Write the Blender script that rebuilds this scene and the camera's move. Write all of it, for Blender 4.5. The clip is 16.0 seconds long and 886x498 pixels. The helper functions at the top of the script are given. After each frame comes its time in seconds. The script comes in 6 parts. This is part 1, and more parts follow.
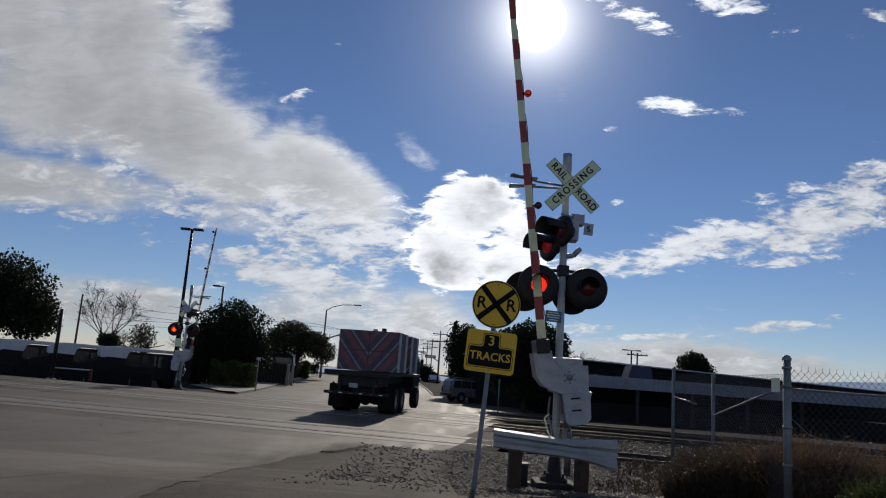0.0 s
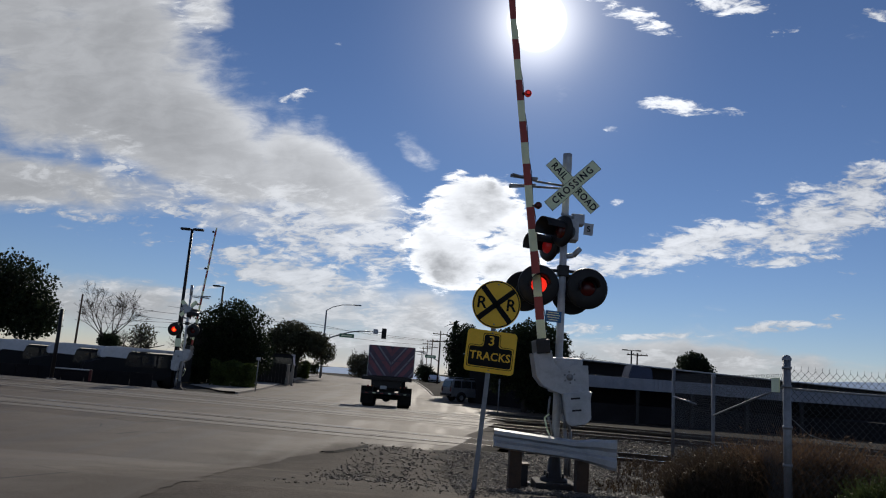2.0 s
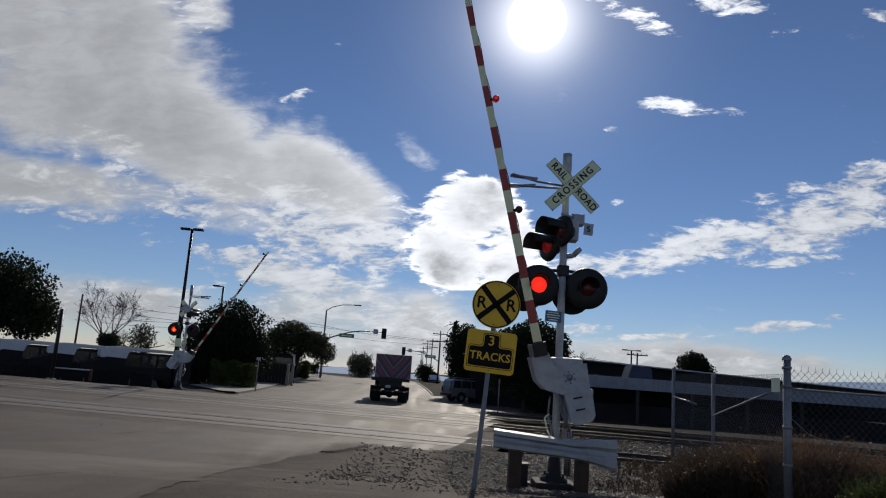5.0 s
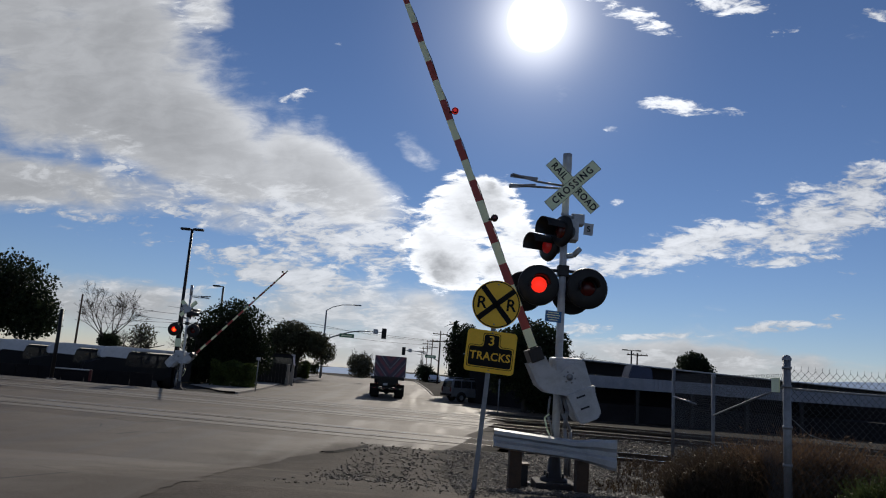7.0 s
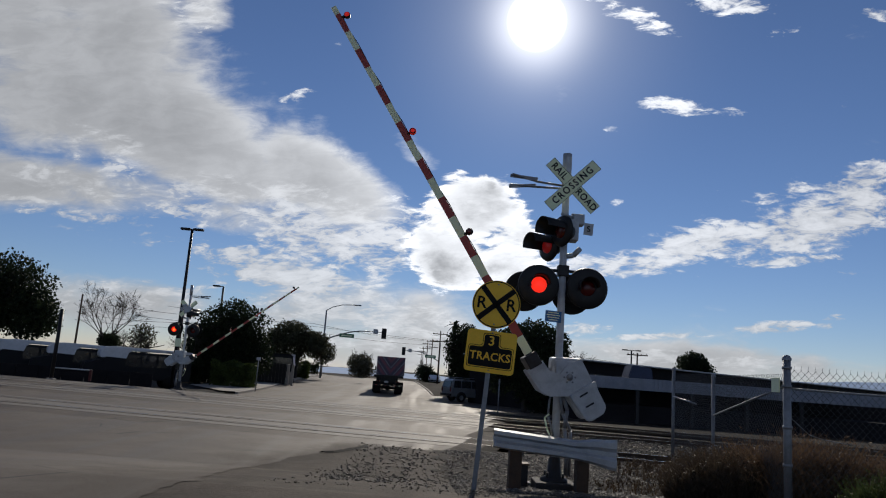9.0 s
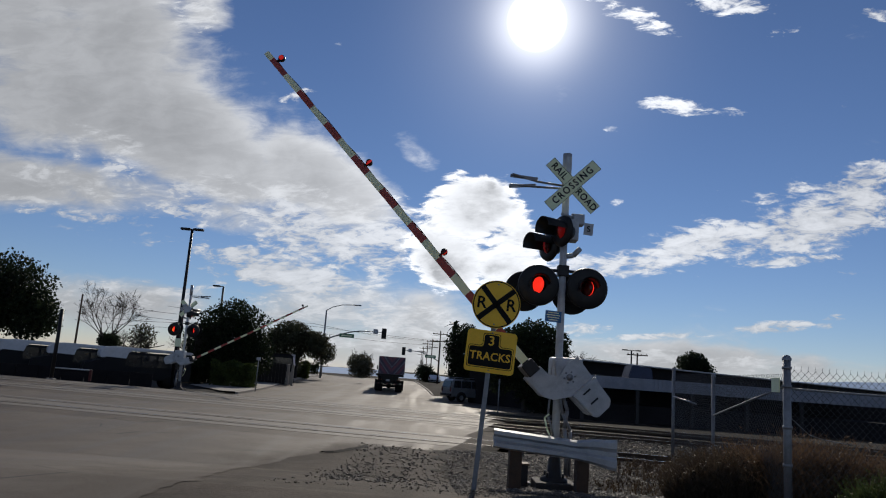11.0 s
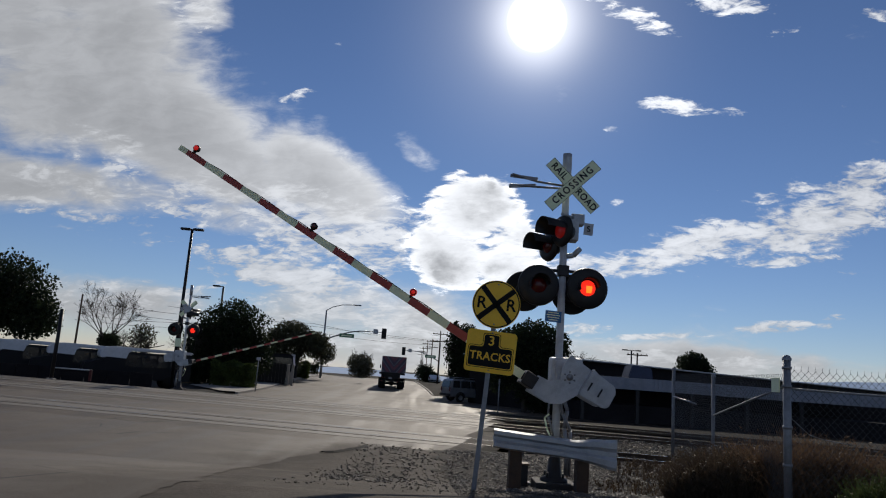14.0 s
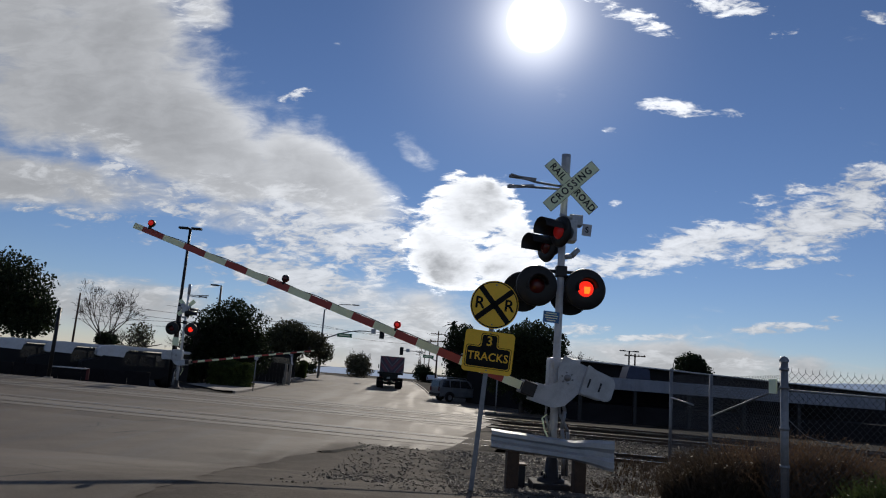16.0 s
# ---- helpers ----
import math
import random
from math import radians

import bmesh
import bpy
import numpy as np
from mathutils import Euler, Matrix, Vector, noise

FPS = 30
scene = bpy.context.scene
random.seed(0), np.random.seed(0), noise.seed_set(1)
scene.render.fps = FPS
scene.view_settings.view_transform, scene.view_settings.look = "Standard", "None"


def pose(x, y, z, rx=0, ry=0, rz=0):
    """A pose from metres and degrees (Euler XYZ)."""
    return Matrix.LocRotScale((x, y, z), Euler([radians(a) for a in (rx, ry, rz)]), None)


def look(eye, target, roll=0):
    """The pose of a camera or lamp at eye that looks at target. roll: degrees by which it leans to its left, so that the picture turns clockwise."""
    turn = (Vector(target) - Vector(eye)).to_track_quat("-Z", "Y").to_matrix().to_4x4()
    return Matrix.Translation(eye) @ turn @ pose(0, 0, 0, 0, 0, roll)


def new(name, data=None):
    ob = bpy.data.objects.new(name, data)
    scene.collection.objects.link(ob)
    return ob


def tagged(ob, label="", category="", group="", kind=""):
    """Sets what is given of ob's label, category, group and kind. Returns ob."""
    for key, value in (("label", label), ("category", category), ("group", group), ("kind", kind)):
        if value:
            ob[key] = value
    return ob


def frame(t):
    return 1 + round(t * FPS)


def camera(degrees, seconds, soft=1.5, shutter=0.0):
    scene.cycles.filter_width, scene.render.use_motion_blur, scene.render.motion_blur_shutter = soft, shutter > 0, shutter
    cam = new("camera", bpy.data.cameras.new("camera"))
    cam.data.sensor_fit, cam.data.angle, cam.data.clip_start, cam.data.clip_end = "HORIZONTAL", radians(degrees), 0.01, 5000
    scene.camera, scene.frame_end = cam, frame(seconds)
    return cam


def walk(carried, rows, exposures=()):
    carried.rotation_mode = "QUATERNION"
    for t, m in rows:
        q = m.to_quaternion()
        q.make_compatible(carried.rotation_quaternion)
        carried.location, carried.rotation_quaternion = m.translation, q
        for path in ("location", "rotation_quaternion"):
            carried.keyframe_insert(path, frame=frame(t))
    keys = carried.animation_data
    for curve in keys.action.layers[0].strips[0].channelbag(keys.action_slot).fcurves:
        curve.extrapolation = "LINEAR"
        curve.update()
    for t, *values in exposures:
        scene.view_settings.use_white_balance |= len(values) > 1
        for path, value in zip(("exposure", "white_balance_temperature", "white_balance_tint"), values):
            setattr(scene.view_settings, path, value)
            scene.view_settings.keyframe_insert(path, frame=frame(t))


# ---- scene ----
# ---------------------------------------------------------------- camera
EYE = Vector((0.0, 0.0, 1.9))
LENS, TILT, LEAN = 64.2, 9.87, 4.2


def aim(turn, tilt, lean):
    d = Vector((math.sin(radians(turn)) * math.cos(radians(tilt)), math.cos(radians(turn)) * math.cos(radians(tilt)), math.sin(radians(tilt))))
    return look(EYE, EYE + d, lean)


cam = camera(LENS, 16.0, 1.1)
walk(cam, [(0.0, aim(0, TILT, LEAN)), (15.85, aim(0, TILT, LEAN)), (16.0, aim(0.14, TILT + 0.02, LEAN + 0.22))], [(0.0, 0.0), (16.0, 0.0)])

# ---------------------------------------------------------------- sky and sun
SUN = Vector((0.1028, 0.8767, 0.4700)).normalized()
SUN_UP, SUN_TURN = math.asin(SUN.z), math.atan2(SUN.x, SUN.y)


class Nodes:
    """Short hand for wiring shader nodes."""

    def __init__(self, tree):
        self.tree = tree
        tree.nodes.clear()

    def add(self, kind):
        return self.tree.nodes.new(kind)

    def wire(self, a, b):
        if isinstance(a, (int, float)):
            b.default_value = a
        elif isinstance(a, tuple):
            b.default_value = a if len(a) == len(b.default_value) else (*a, 1.0)
        else:
            self.tree.links.new(a, b)

    def math(self, op, a, b=0.0, c=0.0, clamp=False):
        n = self.add("ShaderNodeMath")
        n.operation, n.use_clamp = op, clamp
        for v, s in zip((a, b, c), n.inputs):
            self.wire(v, s)
        return n.outputs[0]

    def noise(self, vec, scale, detail=4.0, rough=0.5, warp=0.0):
        n = self.add("ShaderNodeTexNoise")
        self.wire(vec, n.inputs["Vector"])
        for k, v in (("Scale", scale), ("Detail", detail), ("Roughness", rough), ("Distortion", warp)):
            n.inputs[k].default_value = v
        return n.outputs["Fac"]

    def voronoi(self, vec, scale, feature="F1", out="Distance"):
        n = self.add("ShaderNodeTexVoronoi")
        n.feature = feature
        self.wire(vec, n.inputs["Vector"])
        n.inputs["Scale"].default_value = scale
        return n.outputs[out]

    def mix(self, fac, a, b, blend="MIX"):
        n = self.add("ShaderNodeMix")
        n.data_type, n.blend_type = "RGBA", blend
        self.wire(fac, n.inputs[0])
        self.wire(a, n.inputs[6])
        self.wire(b, n.inputs[7])
        return n.outputs[2]

    def ramp(self, fac, lo, hi, smooth=True):
        n = self.add("ShaderNodeMapRange")
        n.interpolation_type = "SMOOTHSTEP" if smooth else "LINEAR"
        self.wire(fac, n.inputs[0])
        n.inputs[1].default_value, n.inputs[2].default_value = lo, hi
        return n.outputs[0]

    def coord(self, out="Object", scale=(1, 1, 1), turn=(0, 0, 0)):
        n, m = self.add("ShaderNodeTexCoord"), self.add("ShaderNodeMapping")
        self.wire(n.outputs[out], m.inputs[0])
        m.inputs["Scale"].default_value = scale
        m.inputs["Rotation"].default_value = turn
        return m.outputs[0]


SKY_GAIN, SUN_POWER = 0.064, 2.7


def make_sky():
    """Blue winter sky with broken cloud banks round a low sun. Clouds lie on a plane far ahead, in units of its distance."""
    world = bpy.data.worlds.new("sky")
    scene.world = world
    world.use_nodes = True
    n = Nodes(world.node_tree)
    sky = n.add("ShaderNodeTexSky")
    sky.sky_type, sky.sun_disc = "NISHITA", False
    sky.sun_elevation, sky.sun_rotation = SUN_UP, SUN_TURN
    sky.air_density, sky.dust_density, sky.ozone_density, sky.altitude = 1.0, 0.0, 6.0, 900
    blue = n.mix(1.0, sky.outputs[0], (1.06, 0.95, 0.98), "MULTIPLY")

    way = n.add("ShaderNodeTexCoord").outputs["Generated"]

    def along(v):
        d = n.add("ShaderNodeVectorMath")
        d.operation = "DOT_PRODUCT"
        n.wire(way, d.inputs[0])
        d.inputs[1].default_value = v
        return d.outputs["Value"]

    # axes: ahead of the camera, to its right and up, with its lean
    m = aim(0, TILT, LEAN).to_3x3()
    right, up, ahead = m.col[0], m.col[1], -m.col[2]
    depth = n.math("MAXIMUM", along(ahead), 0.12)
    u, v = n.math("DIVIDE", along(right), depth), n.math("DIVIDE", along(up), depth)
    flat = n.add("ShaderNodeCombineXYZ")
    n.wire(u, flat.inputs[0])
    n.wire(v, flat.inputs[1])
    # streaked coordinates: the banks drift along a slope that falls to the right
    def streaked(turn, squeeze):
        st = n.add("ShaderNodeMapping")
        n.wire(flat.outputs[0], st.inputs[0])
        st.inputs["Rotation"].default_value = (0, 0, radians(turn))
        st.inputs["Scale"].default_value = (1.0, squeeze, 1.0)
        return st.outputs[0]

    drift, comb = streaked(20, 1.6), streaked(10, 2.9)
    puff = n.noise(drift, 3.6, 9.0, 0.58, 0.15)
    fine = n.noise(comb, 17.0, 9.0, 0.62, 0.5)
    tufts = n.noise(comb, 42.0, 6.0, 0.6, 0.8)
    body = n.math("ADD", n.math("MULTIPLY", puff, 0.75), n.math("MULTIPLY", fine, 0.25))
    ripple = n.math("ADD", n.math("ADD", n.math("MULTIPLY", fine, 0.52), n.math("MULTIPLY", tufts, 0.32)), n.math("MULTIPLY", puff, 0.16))

    def heap_up(banks):
        # banks: centre, half width, half height, slope in degrees, weight
        total = None
        for cu, cv, wu, wv, slope, weight in banks:
            c, s = math.cos(radians(slope)), math.sin(radians(slope))
            du, dv = n.math("SUBTRACT", u, cu), n.math("SUBTRACT", v, cv)
            a = n.math("ADD", n.math("MULTIPLY", du, c / wu), n.math("MULTIPLY", dv, s / wu))
            b = n.math("ADD", n.math("MULTIPLY", du, -s / wv), n.math("MULTIPLY", dv, c / wv))
            r2 = n.math("ADD", n.math("MULTIPLY", a, a), n.math("MULTIPLY", b, b))
            g = n.math("MULTIPLY", n.math("EXPONENT", n.math("MULTIPLY", n.math("POWER", r2, 1.6), -1.0)), weight)
            total = g if total is None else n.math("MAXIMUM", total, g)
        return total

    veil = n.math("ADD", n.math("MULTIPLY", n.math("SUBTRACT", body, 0.5), 2.4), n.math("SUBTRACT", heap_up(VEILS), 0.42))
    tufty = heap_up(TUFTS)
    tuft = n.math("ADD", n.math("MULTIPLY", n.math("MULTIPLY", n.math("SUBTRACT", ripple, 0.5), 4.2), n.ramp(tufty, 0.02, 0.4)), n.math("SUBTRACT", tufty, 0.44))
    billow = n.math("SUBTRACT", 0.55, n.voronoi(drift, 16.0, "SMOOTH_F1"))
    dome = n.math("ADD", n.math("ADD", n.math("MULTIPLY", billow, 0.5), n.math("MULTIPLY", n.math("SUBTRACT", ripple, 0.5), 2.3)), n.math("SUBTRACT", heap_up(DOMES), 0.55))
    veil_cover, tuft_cover, dome_cover = n.ramp(veil, -0.2, 0.36), n.ramp(tuft, -0.08, 0.46), n.ramp(dome, -0.06, 0.20)
    cover = n.math("MAXIMUM", n.math("MAXIMUM", veil_cover, n.math("MULTIPLY", tuft_cover, 0.92)), dome_cover)

    # unseen broken cloud added behind the camera, brightened to fill camera-facing sides
    away = n.ramp(along(tuple(-ahead)), -0.45, 0.15)
    rest = n.math("MULTIPLY", away, n.ramp(n.noise(way, 2.6, 8.0, 0.6, 0.3), 0.52, 0.66))
    cover = n.math("MAXIMUM", cover, rest)
    near_sun = n.math("MAXIMUM", along(tuple(SUN)), 0.0)
    glow = n.math("POWER", near_sun, 14.0)
    # thick cloud is grey underneath, thin cloud and its tufts let the light through
    core = n.ramp(veil, 0.1, 0.9)
    soft = n.ramp(n.noise(flat.outputs[0], 4.5, 6.0, 0.6, 0.4), 0.3, 0.72)
    grey = n.math("MULTIPLY", core, n.math("ADD", n.math("MULTIPLY", soft, 0.20), 0.20))
    shine = n.math("ADD", n.math("MULTIPLY", glow, 0.75), 0.50)
    lum = n.math("MULTIPLY", n.math("ADD", shine, n.math("MULTIPLY", away, 0.12)), n.math("SUBTRACT", 1.0, grey))
    lum = n.math("MULTIPLY", lum, n.math("ADD", n.math("MULTIPLY", n.ramp(fine, 0.35, 0.68), 0.22), 0.88))
    lum = n.math("ADD", lum, n.math("MULTIPLY", n.math("MULTIPLY", tuft_cover, n.ramp(ripple, 0.42, 0.64)), 0.17))
    lit = n.math("ADD", 0.98, n.math("MULTIPLY", n.ramp(dome, 0.75, 0.25), 0.35))
    shade = n.math("MULTIPLY", n.ramp(dome, 0.12, 0.5), n.ramp(n.noise(drift, 9.0, 6.0, 0.55), 0.45, 0.7))
    lit = n.math("MULTIPLY", lit, n.math("SUBTRACT", 1.0, n.math("MULTIPLY", shade, 0.58)))
    lit = n.math("MULTIPLY", lit, n.math("ADD", 0.74, n.math("MULTIPLY", n.ramp(ripple, 0.40, 0.58), 0.32)))
    lum = n.math("ADD", n.math("MULTIPLY", lum, n.math("SUBTRACT", 1.0, dome_cover)), n.math("MULTIPLY", lit, dome_cover))
    white = n.mix(1.0, (0.95, 0.975, 1.02), lum, "MULTIPLY")
    cloud = n.add("ShaderNodeBackground")
    n.wire(white, cloud.inputs[0])
    cloud.inputs[1].default_value = 0.92
    clear = n.add("ShaderNodeBackground")
    n.wire(blue, clear.inputs[0])
    clear.inputs[1].default_value = SKY_GAIN
    both = n.add("ShaderNodeMixShader")
    n.wire(n.math("MULTIPLY", cover, 0.96), both.inputs[0])
    n.wire(clear.outputs[0], both.inputs[1])
    n.wire(cloud.outputs[0], both.inputs[2])
    # the sun's own disc seen through thin haze, with its aureole
    disc = n.ramp(near_sun, 0.99915, 0.9998)
    halo = n.math("ADD", n.math("MULTIPLY", n.math("POWER", near_sun, 700.0), 1.1), n.math("MULTIPLY", n.math("POWER", near_sun, 110.0), 0.22))
    sun = n.add("ShaderNodeBackground")
    n.wire((1.0, 0.97, 0.92), sun.inputs[0])
    n.wire(n.math("ADD", n.math("MULTIPLY", disc, 3.0), halo), sun.inputs[1])
    add = n.add("ShaderNodeAddShader")
    n.wire(both.outputs[0], add.inputs[0])
    n.wire(sun.outputs[0], add.inputs[1])
    n.wire(add.outputs[0], n.add("ShaderNodeOutputWorld").inputs[0])


VEILS = [   # smooth grey sheets
    (-0.531, 0.297, 0.232, 0.152, -30, 1),
    (-0.387, 0.165, 0.216, 0.084, -24, 0.95),
    (-0.539, 0.089, 0.240, 0.042, -6, 0.85),
    (-0.179, 0.097, 0.152, 0.060, -28, 0.8),
    (-0.339, 0.337, 0.048, 0.040, -20, 0.6),
    (-0.131, -0.095, 0.208, 0.058, -6, 0.62),
    (-0.475, -0.075, 0.208, 0.044, -4, 0.82),
    (-0.107, -0.143, 0.368, 0.040, -3, 0.7),
    (0.397, -0.163, 0.368, 0.027, -4, 0.76),
    (-0.243, 0.033, 0.208, 0.032, -12, 0.58),
    (-0.035, 0.137, 0.048, 0.024, -38, 0.48),
    (0.173, -0.143, 0.128, 0.021, -2, 0.55),
]
TUFTS = [   # rippled streaks and small wisps
    (-0.387, 0.077, 0.240, 0.042, -8, 0.72),
    (-0.355, 0.329, 0.056, 0.036, -30, 0.62),
    (-0.483, 0.137, 0.088, 0.040, -20, 0.55),
    (-0.163, 0.025, 0.168, 0.064, -14, 0.84),
    (-0.211, -0.043, 0.176, 0.042, -16, 0.84),
    (-0.067, 0.017, 0.080, 0.060, -20, 0.78),
    (-0.131, -0.087, 0.176, 0.032, -10, 0.84),
    (-0.531, 0.055, 0.176, 0.016, -8, 0.6),
    (0.245, -0.023, 0.120, 0.021, 3, 0.82),
    (0.365, 0.009, 0.120, 0.032, 12, 0.86),
    (0.525, 0.037, 0.152, 0.046, 14, 0.9),
    (0.589, 0.089, 0.072, 0.035, 18, 0.85),
    (0.485, 0.081, 0.072, 0.018, 16, 0.62),
    (0.493, -0.017, 0.088, 0.009, 4, 0.72),
    (0.589, -0.033, 0.040, 0.006, 2, 0.6),
    (0.329, 0.202, 0.060, 0.016, -6, 0.76),
    (0.405, 0.194, 0.032, 0.008, 0, 0.58),
    (0.261, 0.335, 0.088, 0.019, -24, 0.74),
    (0.405, 0.346, 0.072, 0.018, -6, 0.8),
    (0.617, 0.333, 0.028, 0.011, -12, 0.62),
    (0.481, 0.308, 0.032, 0.010, 10, 0.42),
    (0.557, 0.202, 0.024, 0.008, 12, 0.45),
    (-0.203, 0.218, 0.036, 0.010, 14, 0.5),
    (-0.143, 0.295, 0.020, 0.009, 10, 0.42),
    (0.237, 0.170, 0.016, 0.008, -20, 0.45),
    (0.245, 0.066, 0.013, 0.007, 10, 0.5),
    (0.301, -0.124, 0.088, 0.006, 2, 0.74),
    (0.469, -0.111, 0.064, 0.010, 3, 0.8),
    (0.549, -0.103, 0.026, 0.010, 22, 0.66),
    (0.197, -0.111, 0.048, 0.014, 0, 0.68),
    (-0.387, 0.009, 0.192, 0.016, -8, 0.42),
    (0.093, -0.047, 0.096, 0.032, -10, 0.7),
    (0.373, -0.159, 0.240, 0.013, -4, 0.7),
    (-0.067, -0.135, 0.200, 0.018, -4, 0.6),
    (-0.443, -0.063, 0.184, 0.024, -3, 0.74),
]
DOMES = [   # the bright heap beside the mast
    (0.090, 0.022, 0.055, 0.046, -20, 0.95),
    (0.041, 0.053, 0.076, 0.062, 0, 1.15),
    (0.009, -0.007, 0.072, 0.058, -20, 1.05),
    (0.093, -0.023, 0.060, 0.048, 10, 1),
]
make_sky()
sun_lamp = new("sun", bpy.data.lights.new("sun", "SUN"))
sun_lamp.data.energy, sun_lamp.data.angle, sun_lamp.data.color = SUN_POWER, radians(0.53), (1.0, 0.91, 0.78)
sun_lamp.matrix_world = look(SUN * 400, (0, 0, 0))

# ---------------------------------------------------------------- materials


def material(name, base, rough=0.6, metal=0.0, second=None, scale=6.0, amount=0.5, bump=0.0, bump_scale=60.0, glow=None, strength=0.0, space="Object", spec=0.5, vary=0.0):
    """A surface with a base colour, stains of a second colour, grain and fine relief. vary: how much whole pieces differ."""
    mat = bpy.data.materials.new(name)
    mat.use_nodes = True
    n = Nodes(mat.node_tree)
    p = n.add("ShaderNodeBsdfPrincipled")
    out = n.add("ShaderNodeOutputMaterial")
    n.wire(p.outputs[0], out.inputs[0])
    vec = n.coord(space)
    second = second or tuple(c * 0.7 for c in base)
    col = n.mix(n.math("MULTIPLY", n.ramp(n.noise(vec, scale, 6.0, 0.6, 0.3), 0.38, 0.68), amount), base, second)
    grain = n.noise(vec, scale * 9.0, 4.0, 0.6)
    col = n.mix(n.math("MULTIPLY", n.ramp(grain, 0.35, 0.75), amount * 0.5), col, tuple(c * 0.6 for c in base))
    if vary:
        rnd = n.add("ShaderNodeObjectInfo").outputs["Random"]
        col = n.mix(n.math("MULTIPLY", rnd, vary), col, tuple(c * 0.45 for c in base))
    n.wire(col, p.inputs["Base Color"])
    n.wire(n.math("ADD", rough - 0.08, n.math("MULTIPLY", grain, 0.16)), p.inputs["Roughness"])
    p.inputs["Metallic"].default_value = metal
    p.inputs["Specular IOR Level"].default_value = spec
    if bump:
        b = n.add("ShaderNodeBump")
        b.inputs["Strength"].default_value = bump
        b.inputs["Distance"].default_value = 0.02
        n.wire(n.noise(vec, bump_scale, 5.0, 0.65), b.inputs["Height"])
        n.wire(b.outputs[0], p.inputs["Normal"])
    if glow:
        p.inputs["Emission Color"].default_value = (*glow, 1)
        p.inputs["Emission Strength"].default_value = strength
    return mat


def leaf_material(name, base, second):
    """Leaves: mottled by clump, a little light coming through."""
    mat = bpy.data.materials.new(name)
    mat.use_nodes = True
    n = Nodes(mat.node_tree)
    p, t, mx = n.add("ShaderNodeBsdfPrincipled"), n.add("ShaderNodeBsdfTranslucent"), n.add("ShaderNodeMixShader")
    rnd = n.add("ShaderNodeNewGeometry").outputs["Random Per Island"]
    col = n.mix(rnd, base, second)
    col = n.mix(n.ramp(n.noise(n.coord(), 1.3, 3.0), 0.4, 0.7), col, tuple(c * 0.6 for c in base))
    n.wire(col, p.inputs["Base Color"])
    n.wire(col, t.inputs[0])
    p.inputs["Roughness"].default_value = 0.55
    p.inputs["Specular IOR Level"].default_value = 0.12
    mx.inputs[0].default_value = 0.25
    n.wire(p.outputs[0], mx.inputs[1])
    n.wire(t.outputs[0], mx.inputs[2])
    n.wire(mx.outputs[0], n.add("ShaderNodeOutputMaterial").inputs[0])
    return mat


